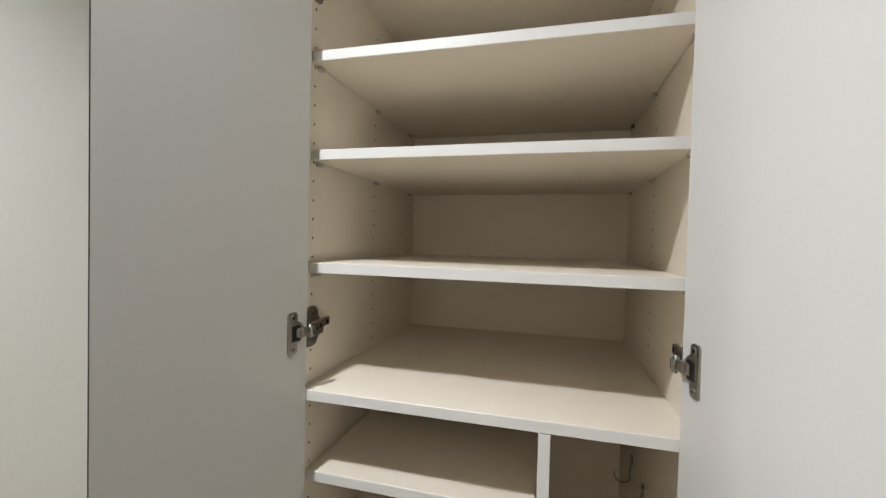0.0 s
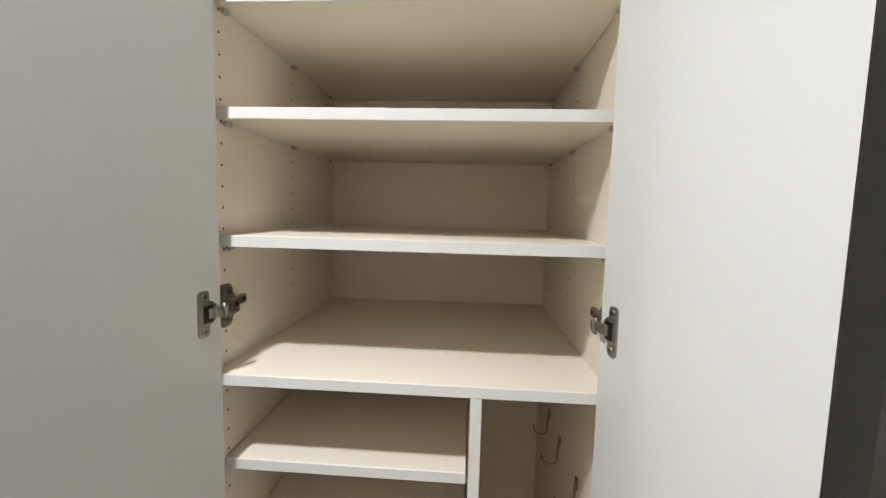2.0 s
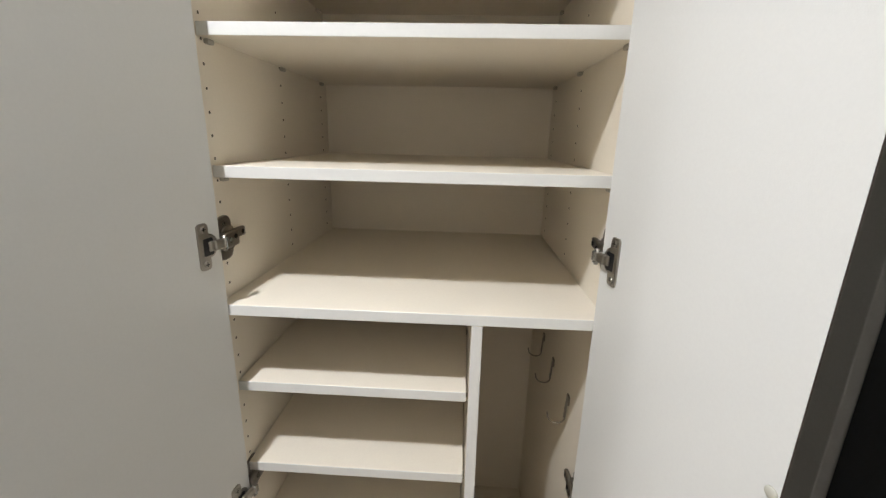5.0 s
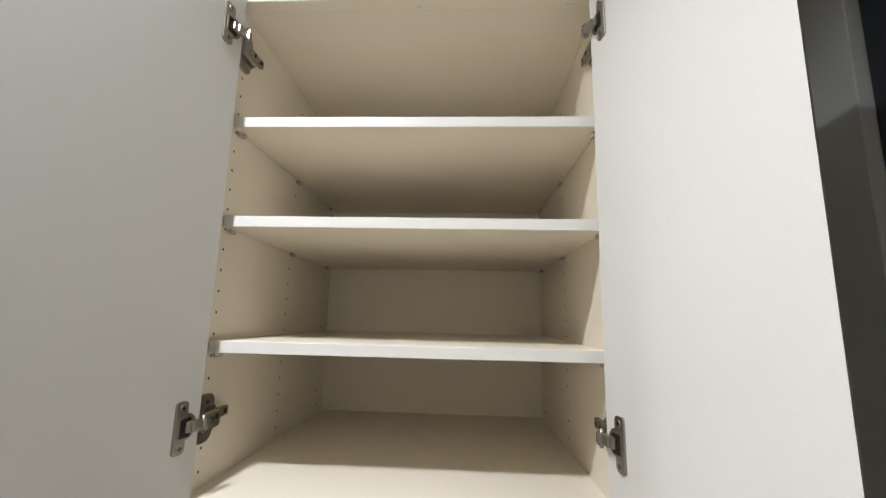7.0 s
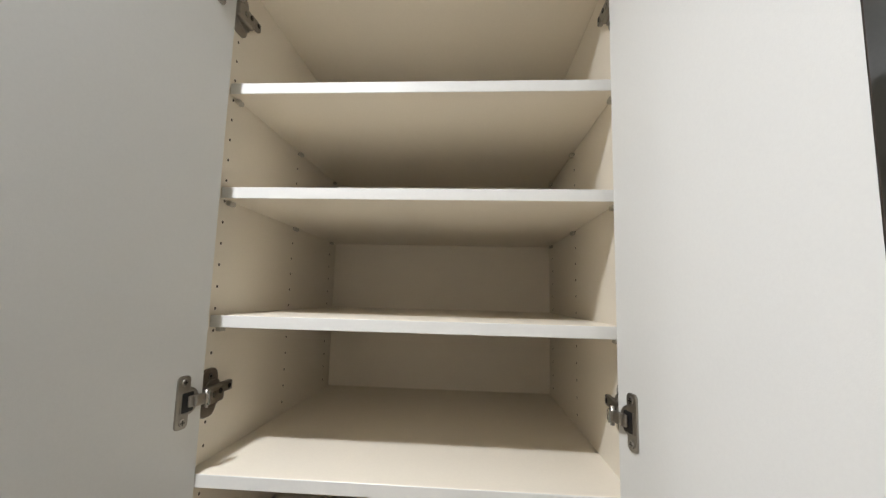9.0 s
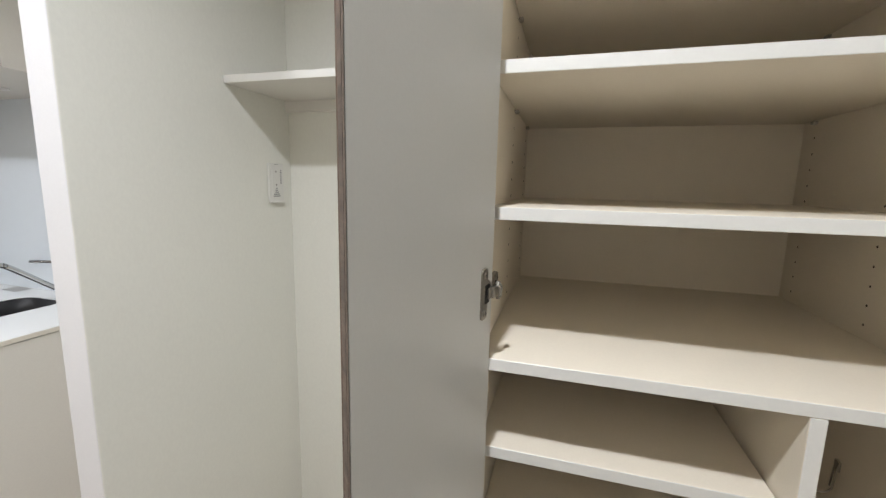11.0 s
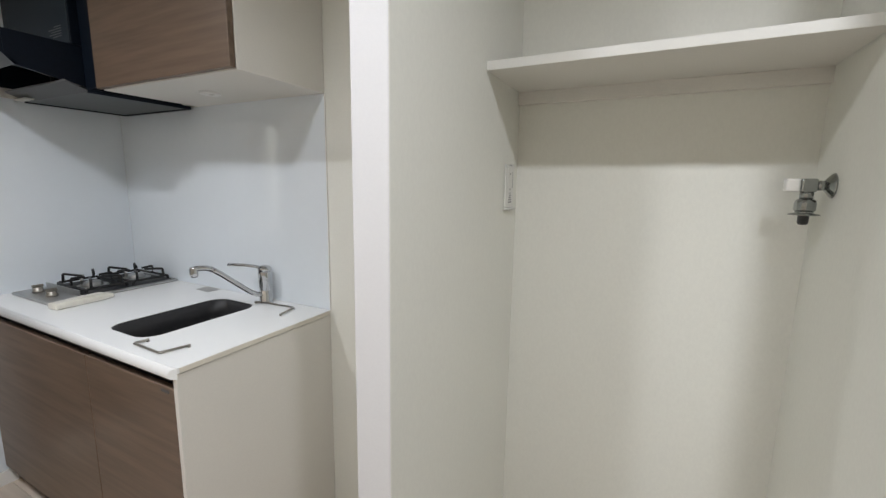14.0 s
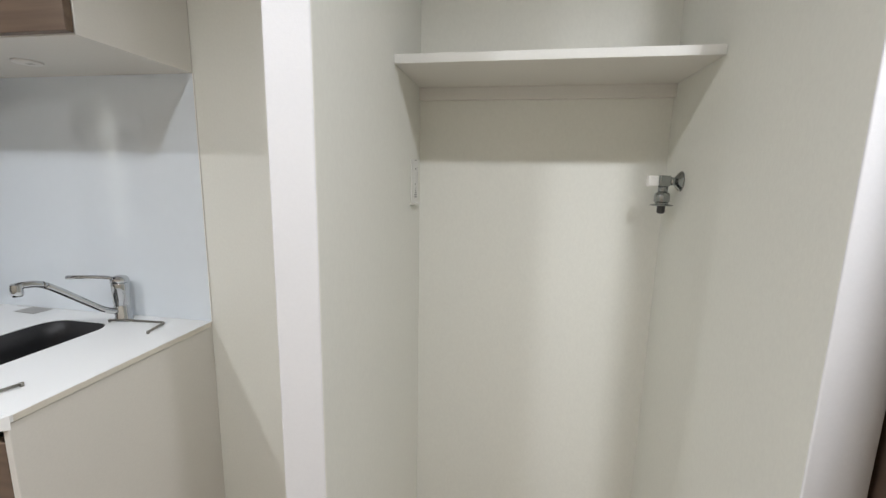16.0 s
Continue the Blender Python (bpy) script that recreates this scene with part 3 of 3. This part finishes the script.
def base_cabinet():
    t = thing("kitchen_base_cabinet", (-2.07, 0.25, 0), "kitchen base cabinet with brown woodgrain doors and white side", "cabinet")
    simple("side_panel", t, SIDE, KIT_R - 0.018, KIT_R - 0.002, -0.028, KIT_BACK - 0.0005, 0.0, TOP - 0.017, 0.001, "matt off-white side panel")
    simple("carcass", t, SIDE, WEST + 0.008, KIT_R - 0.0185, 0.000, KIT_BACK - 0.30, 0.075, 0.10, 0.001)
    # Added black sheet, so the gaps round the doors look deep in shade.
    simple("door_gap_shade", t, BLACK, WEST + 0.012, KIT_R - 0.022, -0.0065, -0.0045, 0.09, TOP - 0.085, 0, "black sheet for the shade in the door gaps")
    simple("carcass_back", t, SIDE, WEST + 0.008, KIT_R - 0.0185, KIT_BACK - 0.03, KIT_BACK - 0.01, 0.075, TOP - 0.02, 0.001)
    simple("toe_kick", t, DARKWOOD, WEST + 0.008, KIT_R - 0.0185, 0.010, 0.024, 0.0, 0.074, 0.001, "dark brown recessed toe kick")
    simple("finger_rail", t, BLACK, WEST + 0.008, KIT_R - 0.0185, -0.004, 0.010, TOP - 0.080, TOP - 0.018, 0.001, "black recessed finger rail")
    for x0, x1 in ((WEST + 0.010, -1.901), (-1.896, KIT_R - 0.020)):
        d = simple("door", t, WALNUT, x0, x1, -0.027, -0.008, 0.085, TOP - 0.062, 0.0015, "brown horizontal woodgrain door")
    simple("maker_plate", t, BAFFLE, KIT_R - 0.075, KIT_R - 0.040, -0.0285, -0.0272, TOP - 0.078, TOP - 0.070, 0.0004, "tiny dark nameplate")


def worktop():
    t = thing("kitchen_worktop", (-2.07, 0.25, TOP), "glossy white worktop with rounded front edge", "worktop")
    bm = bmesh.new()
    z0, z1 = TOP - 0.015, TOP
    x0, x1, y0, y1 = WEST + 0.005, KIT_R, CF + 0.014, KIT_BACK - 0.004
    inner = loop_rect(SX0, SX1, SY0, SY1, 0.058, z1)
    cx, cy = (SX0 + SX1) / 2, (SY0 + SY1) / 2
    tops = [bm.verts.new(p) for p in inner]
    lows = [bm.verts.new((p.x, p.y, z0)) for p in inner]
    n = len(inner)
    for i in range(n):
        bm.faces.new((tops[i], tops[(i + 1) % n], lows[(i + 1) % n], lows[i]))
    k = n // 4
    mids = [n * q // 4 + k // 2 for q in range(4)]
    corners = [bm.verts.new(p) for p in ((x1, y1, z1), (x0, y1, z1), (x0, y0, z1), (x1, y0, z1))]
    for q in range(4):
        a, b = mids[q], mids[(q + 1) % 4]
        run = [tops[(a + i) % n] for i in range((b - a) % n + 1)]
        bm.faces.new([corners[q], *run, corners[(q + 1) % 4]])
    low = [bm.verts.new((v.co.x, v.co.y, z0)) for v in corners]
    for q in range(4):
        bm.faces.new((corners[q], corners[(q + 1) % 4], low[(q + 1) % 4], low[q]))
    part("slab", bm, STONE, t)
    bm = bmesh.new()
    prof = [(CF + 0.014, TOP), (CF + 0.009, TOP - 0.0015), (CF + 0.004, TOP - 0.006), (CF + 0.001, TOP - 0.014), (CF, TOP - 0.023), (CF + 0.004, TOP - 0.029), (CF + 0.014, TOP - 0.030)]
    ends = [[bm.verts.new((x0, y, z)) for y, z in prof], [bm.verts.new((x1 - 0.020 * (1 - (y - CF) / 0.014), y, z)) for y, z in prof]]
    for i in range(len(prof)):
        j = (i + 1) % len(prof)
        f = bm.faces.new((ends[0][i], ends[0][j], ends[1][j], ends[1][i]))
        f.smooth = i < 5
    bm.faces.new(ends[0])
    bm.faces.new(ends[1][::-1])
    part("front_lip", bm, STONE, t)
    simple("edge_strip", t, STONE_EDGE, KIT_R + 0.0002, KIT_R + 0.0015, CF + 0.02, KIT_BACK - 0.006, TOP - 0.0145, TOP - 0.001, 0, "beige edge strip")

    s = thing("kitchen_sink", (cx, cy, TOP), "dark stainless steel sink bowl with rounded corners", "sink")
    bm = bmesh.new()
    rings = []
    for inset, z in ((0.0008, TOP - 0.002), (0.0015, TOP - 0.002), (0.004, TOP - 0.06), (0.008, TOP - 0.15), (0.022, TOP - 0.168), (0.05, TOP - 0.173)):
        rings.append([bm.verts.new(p) for p in loop_rect(SX0 + inset, SX1 - inset, SY0 + inset, SY1 - inset, 0.058 - inset * 0.3, z)])
    for a, b in zip(rings, rings[1:]):
        for i in range(n):
            f = bm.faces.new((a[i], a[(i + 1) % n], b[(i + 1) % n], b[i]))
            f.smooth = True
    bm.faces.new(rings[-1])
    part("bowl", bm, SINK, s)
    bm = bmesh.new()
    cyl(bm, (cx, cy + 0.09, TOP - 0.172), (cx, cy + 0.09, TOP - 0.169), 0.04, n=24)
    part("drain", bm, STEEL, s)


def kitchen_tap():
    bx, by = -1.712, 0.485
    t = thing("kitchen_tap", (bx, by, TOP), "chrome single-lever kitchen tap with long spout", "tap")
    bm = bmesh.new()
    lathe(bm, [(0.026, 0.0), (0.027, 0.004), (0.0250, 0.008), (0.0230, 0.012), (0.0225, 0.050), (0.0215, 0.051), (0.0215, 0.053), (0.0230, 0.054), (0.0245, 0.118), (0.0235, 0.126), (0.010, 0.130)], (bx, by, TOP), (0, 0, 1), 28)
    part("body", bm, CHROME, t)
    bm = bmesh.new()
    ex, ey = -1.775, 0.250
    d = Vector((ex - bx, ey - by, 0))
    pts = [Vector((bx, by, TOP + 0.032)) + d * 0.06, Vector((bx, by, TOP + 0.045)) + d * 0.2, Vector((bx, by, TOP + 0.148)) + d * 0.70, Vector((bx, by, TOP + 0.169)) + d * 0.83, Vector((bx, by, TOP + 0.167)) + d * 1.0]
    tube(bm, rounded(pts, 0.025), 0.0118, 16, flat=0.8)
    part("spout", bm, CHROME, t)
    bm = bmesh.new()
    lathe(bm, [(0.012, 0.0), (0.0135, 0.004), (0.0135, 0.030), (0.011, 0.034)], (ex, ey, TOP + 0.174), (0, 0, -1), 22)
    part("aerator", bm, CHROME, t)
    bm = bmesh.new()
    pts = [Vector((bx, by, TOP + 0.130)), Vector((bx - 0.020, by - 0.012, TOP + 0.142)), Vector((bx - 0.060, by - 0.04, TOP + 0.149)), Vector((bx - 0.108, by - 0.074, TOP + 0.152))]
    tube(bm, rounded(pts, 0.015), 0.0105, 12, flat=0.55)
    lathe(bm, [(0.0255, 0.0), (0.0250, 0.010), (0.019, 0.018), (0.006, 0.022)], (bx, by, TOP + 0.1265), (0, 0, 1), 24)
    part("lever", bm, CHROME, t)


def wire_rest(points, label):
    t = thing("wire_rest", (points[1][0], points[1][1], TOP), label, "rack wire", "wires by the sink")
    bm = bmesh.new()
    z = TOP + 0.006
    tube(bm, rounded([(x, y, z) for x, y in points], 0.008), 0.0035, 10)
    part("rod", bm, NICKEL, t)
    for x, y in (points[0], points[-1]):
        bm = bmesh.new()
        cyl(bm, (x, y, TOP + 0.0003), (x, y, TOP + 0.009), 0.0042, n=12)
        part("foot", bm, NICKEL, t)


def gas_stove():
    x0, x1, y0, y1 = -2.665, -2.345, 0.055, 0.524
    z = TOP
    t = thing("gas_stove", ((x0 + x1) / 2, (y0 + y1) / 2, z), "two-burner stainless gas stove with black grates", "stove")
    bm = bmesh.new()
    box(bm, x0, x1, y0, y1, z + 0.0005, z + 0.012, 0.005, 0, 2)
    part("top_plate", bm, STEEL, t)
    simple("control_wall", t, STEEL, x0 + 0.02, x1 - 0.02, 0.158, 0.162, z + 0.012, z + 0.034, 0.001)
    bm = bmesh.new()
    box(bm, x0 + 0.016, x1 - 0.016, 0.170, y1 - 0.02, z + 0.0121, z + 0.014, 0.0008)
    part("burner_pan", bm, BLACK, t, "black enamel burner pan")
    for i, cx in enumerate((x0 + 0.085, x1 - 0.118)):
        k = part_knob(t, cx, 0.110, z + 0.012)
    for cy in (0.262, 0.430):
        cx = (x0 + x1) / 2
        bm = bmesh.new()
        lathe(bm, [(0.056, 0.0), (0.055, 0.004), (0.046, 0.0055), (0.042, 0.002)], (cx, cy, z + 0.0142), (0, 0, 1), 32)
        part("drip_ring", bm, STEEL, t)
        bm = bmesh.new()
        lathe(bm, [(0.034, 0.0), (0.036, 0.008), (0.030, 0.014), (0.030, 0.018), (0.024, 0.021), (0.004, 0.022)], (cx, cy, z + 0.0145), (0, 0, 1), 28)
        part("burner", bm, STEEL, t)
        bm = bmesh.new()
        cyl(bm, (cx - 0.055, cy - 0.015, z + 0.014), (cx - 0.055, cy - 0.015, z + 0.050), 0.006, n=12)
        cyl(bm, (cx - 0.055, cy - 0.015, z + 0.050), (cx - 0.055, cy - 0.015, z + 0.058), 0.009, n=12)
        part("igniter", bm, STEEL, t)
        bm = bmesh.new()
        for sx in (-1, 1):
            tube(bm, rounded([(cx + sx * 0.118, cy - 0.072, z + 0.014), (cx + sx * 0.118, cy - 0.072, z + 0.028), (cx + sx * 0.118, cy + 0.072, z + 0.028), (cx + sx * 0.118, cy + 0.072, z + 0.014)], 0.008), 0.0052, 8)
            for sy in (-1, 1):
                tube(bm, rounded([(cx + sx * 0.118, cy + sy * 0.055, z + 0.028), (cx + sx * 0.116, cy + sy * 0.053, z + 0.062), (cx + sx * 0.036, cy + sy * 0.022, z + 0.057)], 0.007), 0.0052, 8)
        for sy in (-1, 1):
            tube(bm, [(cx - 0.118, cy + sy * 0.072, z + 0.026), (cx + 0.118, cy + sy * 0.072, z + 0.026)], 0.0052, 8)
            tube(bm, rounded([(cx, cy + sy * 0.072, z + 0.026), (cx, cy + sy * 0.072, z + 0.060), (cx, cy + sy * 0.026, z + 0.057)], 0.007), 0.0048, 8)
        part("grate", bm, BLACK, t, "black enamelled wire grate")


def part_knob(t, x, y, z):
    bm = bmesh.new()
    lathe(bm, [(0.019, 0.0), (0.019, 0.006), (0.016, 0.009), (0.016, 0.018), (0.013, 0.020)], (x, y, z), (0, 0, 1), 24)
    box(bm, x - 0.004, x + 0.004, y - 0.018, y + 0.018, z + 0.018, z + 0.030, 0.002, 0, 2)
    return part("knob", bm, NICKEL, t, "metal control knob")


def white_bar():
    t = thing("wrapped_bar", (-2.290, 0.130, TOP), "cream plastic-wrapped bar lying beside the stove", "bar")
    bm = bmesh.new()
    box(bm, -0.026, 0.026, -0.088, 0.085, 0.0005, 0.024, 0.006, 0, 3)
    box(bm, -0.020, 0.022, 0.083, 0.105, 0.003, 0.019, 0.005, 0, 3)
    box(bm, -0.018, 0.018, -0.03, 0.075, 0.0242, 0.0262, 0.001, 0, 1)
    for v in bm.verts:
        v.co = Matrix.Rotation(radians(6), 3, "Z") @ v.co + Vector((-2.290, 0.130, TOP))
    part("wrapped_body", bm, material("cream_wrap", (0.74, 0.72, 0.64), 0.35, scale=50, vary=0.08, bump=0.5, bump_scale=90), t)


def note_card():
    t = thing("grey_card", (-2.07, 0.49, TOP), "small flat grey card lying on the worktop", "card")
    bm = bmesh.new()
    box(bm, -0.045, 0.045, -0.027, 0.027, 0.0006, 0.0020, 0.0004)
    for v in bm.verts:
        v.co = Matrix.Rotation(radians(-4), 3, "Z") @ v.co + Vector((-2.083, 0.494, TOP))
    part("sheet", bm, material("grey_card", (0.36, 0.36, 0.35), 0.5), t)


def upper_cabinet():
    x0, x1, y0, z0, z1 = -2.110, KIT_R, 0.177, 1.566, 2.185
    t = thing("upper_cabinet", ((x0 + x1) / 2, 0.36, z0), "wall cabinet with brown woodgrain door and white underside", "cabinet")
    bm = bmesh.new()
    box(bm, x0 + 0.001, x1, y0 + 0.021, KIT_BACK - 0.002, z0, z1, 0.001)
    part("body", bm, SIDE, t, "matt white cabinet body")
    simple("door", t, WALNUT, x0, x1 - 0.001, y0, y0 + 0.019, z0 + 0.003, z1, 0.0012, "brown horizontal woodgrain door")
    lx, ly = -1.798, 0.371
    bm = bmesh.new()
    lathe(bm, [(0.034, 0.0002), (0.034, 0.004), (0.030, 0.006), (0.026, 0.0045), (0.024, 0.006), (0.010, 0.0062)], (lx, ly, z0), (0, 0, -1), 28)
    puck = part("puck_light", bm, PLASTIC, t, "round white puck light, switched off")
    bm = bmesh.new()
    box(bm, lx - 0.002, lx + 0.018, ly - 0.005, ly + 0.005, z0 - 0.0070, z0 - 0.0063, 0.0003)
    part("lens", bm, GREYPLASTIC, puck, "small grey lens")


def range_hood():
    x0, x1, y0 = WEST + 0.004, -2.190, -0.030
    t = thing("range_hood", ((x0 + x1) / 2, 0.25, 1.60), "black slim range hood with grey baffle plate", "range hood")
    bm = bmesh.new()
    box(bm, -2.680, -2.186, 0.154, KIT_BACK - 0.006, 1.716, 1.975, 0.002, 0, 2)
    part("chimney", bm, HOODBLACK, t)
    # Thin plate over the chimney front, painted lighter as the lit face.
    simple("front_plate", t, HOODLIT, -2.678, -2.188, 0.1505, 0.1538, 1.720, 1.972, 0.0006, "hood front plate in black lightened as if lit")
    for i in range(5):
        w = (0.06, 0.085, 0.07, 0.09, 0.05)[i]
        simple("label_line", t, HOODGREY, -2.235 - w, -2.235, 0.1500, 0.1504, 1.745 + i * 0.008, 1.748 + i * 0.008, 0)
    # Black strip drawn in place of the shaded gap up to the wall cabinet.
    simple("hood_gap_shade", t, HOODBLACK, -2.1855, -2.112, 0.180, 0.200, 1.570, 2.185, 0.0006, "black strip for the dark gap beside the hood")
    # canopy skirt: front lip, two sloping cheeks, roof
    bm = bmesh.new()
    chin = [(y0, 1.714), (y0, 1.652), (y0 + 0.004, 1.644), (y0 + 0.034, 1.612), (y0 + 0.042, 1.616), (y0 + 0.012, 1.650), (y0 + 0.012, 1.714)]
    ends = [[bm.verts.new((x, y, z)) for y, z in chin] for x in (x0, x1)]
    for i in range(len(chin)):
        j = (i + 1) % len(chin)
        bm.faces.new((ends[0][i], ends[0][j], ends[1][j], ends[1][i])).material_index = 1
    for end in (ends[0], ends[1][::-1]):
        bm.faces.new(end)
    box(bm, x0 + 0.010, x1 - 0.010, y0 + 0.010, KIT_BACK - 0.02, 1.700, 1.714, 0)
    low = [(y0 + 0.0125, 1.650), (y0 + 0.034, 1.613), (0.06, 1.602), (0.14, 1.588), (0.22, 1.577), (KIT_BACK - 0.02, 1.574)]
    for a, b in ((x0, x0 + 0.01), (x1 - 0.01, x1)):
        ring = low + [(KIT_BACK - 0.02, 1.714), (y0 + 0.0125, 1.714)]
        sides = [[bm.verts.new((x, y, z)) for y, z in ring] for x in (a, b)]
        bm.faces.new(sides[0])
        bm.faces.new(sides[1][::-1])
        for i in range(len(ring)):
            j = (i + 1) % len(ring)
            bm.faces.new((sides[0][i], sides[0][j], sides[1][j], sides[1][i]))
    part("canopy", bm, [HOODBLACK, HOODGREY], t)
    bm = bmesh.new()
    box(bm, -2.604, -2.139, 0.161, 0.501, 1.5605, 1.566, 0, 1)
    for a, b, c, d in ((-2.615, -2.128, 0.5025, 0.512), (-2.615, -2.6055, 0.160, 0.502), (-2.1375, -2.128, 0.160, 0.502)):
        box(bm, a, b, c, d, 1.553, 1.566, 0.001, 1)
    box(bm, -2.605, -2.138, 0.160, 0.502, 1.557, 1.5603, 0.001, 0)
    wedge = [(0.159, 1.557), (0.159, 1.562), (0.100, 1.585), (0.100, 1.580)]
    sides = [[bm.verts.new((x, y, z)) for y, z in wedge] for x in (-2.612, -2.130)]
    bm.faces.new(sides[0])
    bm.faces.new(sides[1][::-1])
    for i in range(4):
        bm.faces.new((sides[0][i], sides[0][(i + 1) % 4], sides[1][(i + 1) % 4], sides[1][i]))
    part("baffle_plate", bm, [BAFFLE, HOODBLACK], t, "grey baffle plate with black rim")
    for y in (0.19, 0.46):
        bm = bmesh.new()
        cyl(bm, (-2.45, y, 1.566), (-2.45, y, 1.700), 0.005, n=10)
        part("hanger", bm, BLACK, t)
    bm = bmesh.new()
    box(bm, -2.600, -2.500, 0.124, 0.150, 1.555, 1.5605, 0.001)
    box(bm, -2.600, -2.592, 0.088, 0.136, 1.5607, 1.596, 0.001)
    part("clip", bm, GREYPLASTIC, t, "pale clip on the front of the baffle plate")
    bm = bmesh.new()
    box(bm, -2.345, -2.240, y0 - 0.0016, y0 - 0.0003, 1.664, 1.700, 0.0005)
    panel = part("switch_panel", bm, BAFFLE, t, "small grey switch panel")
    bm = bmesh.new()
    for a, b, c, d in ((-2.345, -2.240, 1.6955, 1.700), (-2.345, -2.240, 1.664, 1.6685), (-2.345, -2.341, 1.669, 1.695), (-2.244, -2.240, 1.669, 1.695)):
        box(bm, a, b, y0 - 0.0030, y0 - 0.0017, c, d, 0.0004)
    part("panel_rim", bm, RIMGREY, panel, "light grey raised rim")
    for i in range(3):
        simple("button", panel, RIMGREY, -2.332 + i * 0.029, -2.312 + i * 0.029, y0 - 0.0034, y0 - 0.0017, 1.676, 1.688, 0.0006)


base_cabinet()
worktop()
kitchen_tap()
wire_rest([(-1.678, 0.040), (-1.685, 0.006), (-1.553, 0.002), (-1.535, 0.072)], "bent wire rest on the front of the worktop")
wire_rest([(-1.735, 0.456), (-1.680, 0.468), (-1.551, 0.475), (-1.533, 0.395)], "bent wire rest on the worktop beside the tap")
gas_stove()
white_bar()
note_card()
upper_cabinet()
range_hood()

# glossy wall panels round the kitchenette
def panels():
    t = tagged(new("wall_panels"), "glossy bluish white kitchen wall panels", "wall panel", kind="structure")
    e = 0.0035
    simple("panel", t, PANEL, WEST + e, KIT_R, KIT_BACK - e, KIT_BACK - 0.0005, TOP, 1.566, 0.0004)
    simple("panel", t, PANEL, WEST + 0.0005, WEST + e, -0.160, KIT_BACK - e, 0.612, 2.19, 0.0004)
    simple("panel", t, PANEL, WEST + 0.0005, WEST + e, -0.160, KIT_BACK - e, 0.062, 0.610, 0.0004)
    simple("corner_trim", t, PLASTIC, KIT_R + 0.0002, KIT_R + 0.003, KIT_BACK - e - 0.001, KIT_BACK - 0.0003, TOP, 1.566, 0.0004)
    simple("base_trim", t, PLASTIC, WEST + 0.0005, WEST + 0.009, -0.160, 0.005, 0.0, 0.060, 0.002)


panels()


def inner_door():
    t = thing("inner_door", (WEST, -0.58, 0), "dark brown wooden room door in a matching frame", "door")
    for y0, y1 in ((-0.225, -0.162), (-1.05, -0.985)):
        simple("jamb", t, DARKWOOD, WEST - 0.09, WEST + 0.012, y0, y1, 0, 2.09, 0.002)
    simple("head", t, DARKWOOD, WEST - 0.09, WEST + 0.012, -0.985, -0.225, 2.03, 2.09, 0.002)
    bm = bmesh.new()
    for y0, y1, z0, z1 in ((-0.983, -0.425, 0.045, 2.028), (-0.345, -0.227, 0.045, 2.028), (-0.425, -0.345, 0.045, 0.880), (-0.425, -0.345, 1.640, 2.028)):
        box(bm, WEST - 0.055, WEST - 0.018, y0, y1, z0, z1)
    leaf = part("leaf", bm, DARKWOOD, t, "dark brown woodgrain door leaf")
    simple("pane", leaf, FROSTED, WEST - 0.040, WEST - 0.034, -0.4245, -0.3455, 0.8805, 1.6395, 0, "tall narrow frosted glass pane")
    # Pale strip added where light from the next room falls under the leaf.
    simple("light_strip", t, UNDERLIGHT, WEST - 0.09, WEST - 0.004, -0.985, -0.227, 0.0002, 0.010, 0.001, "pale floor strip for the light under the door")
    bm = bmesh.new()
    lathe(bm, [(0.026, 0.0), (0.026, 0.006), (0.010, 0.009), (0.010, 0.045)], (WEST - 0.018, -0.91, 0.98), (1, 0, 0), 20)
    tube(bm, rounded([(WEST + 0.022, -0.91, 0.98), (WEST + 0.022, -0.80, 0.98)], 0.01), 0.009)
    part("handle", bm, STEEL, t)


inner_door()


# ---- the lit room behind the inner door ----
RX = WEST - 0.10
slab("wall_room_west", RX - 1.30, RX - 1.20, -1.25, 0.15, 0, CEILING, WALLPAPER, "white papered wall of the next room")
slab("wall_room_south", RX - 1.20, RX, -1.35, -1.25, 0, CEILING, WALLPAPER, "white papered side wall of the next room")
slab("wall_room_north", RX - 1.20, RX, 0.15, 0.25, 0, CEILING, WALLPAPER, "white papered side wall of the next room")
slab("ceiling_room", RX - 1.30, RX, -1.35, 0.25, CEILING, CEILING + 0.1, BOUNCECEIL, "white ceiling of the next room", "ceiling")
slab("floor_room", RX - 1.30, RX, -1.35, 0.25, -0.10, 0.0, PLANK, "pale wooden floor of the next room", "floor")


# ---- floor of separate planks ----
def floor():
    f = slab("floor", WEST - 0.1, EAST + 0.1, BACK - 0.1, 0.72, -0.10, -0.004, JOINT, "pale ash plank floor of the hall and kitchenette", "floor")
    wide, long_ = 0.148, 1.20
    cache = {}
    row, y = 0, BACK
    while y < KIT_BACK:
        x = WEST - 0.1 - (0.55 * row % 1.2)
        while x < EAST:
            a, b = max(x, WEST - 0.1), min(x + long_, EAST)
            if b - a > 0.03:
                key = round(b - a, 3)
                if key not in cache:
                    bm = bmesh.new()
                    box(bm, -key / 2 + 0.0006, key / 2 - 0.0006, -wide / 2 + 0.0006, wide / 2 - 0.0006, -0.004, 0.0, 0.0008)
                    me = bpy.data.meshes.new("plank")
                    bmesh.ops.recalc_face_normals(bm, faces=bm.faces)
                    bm.to_mesh(me)
                    bm.free()
                    me.materials.append(PLANK)
                    cache[key] = me
                ob = new("plank", cache[key])
                ob.parent = f
                ob.location = ((a + b) / 2, y + wide / 2, 0)
            x += long_
        row += 1
        y += wide


floor()
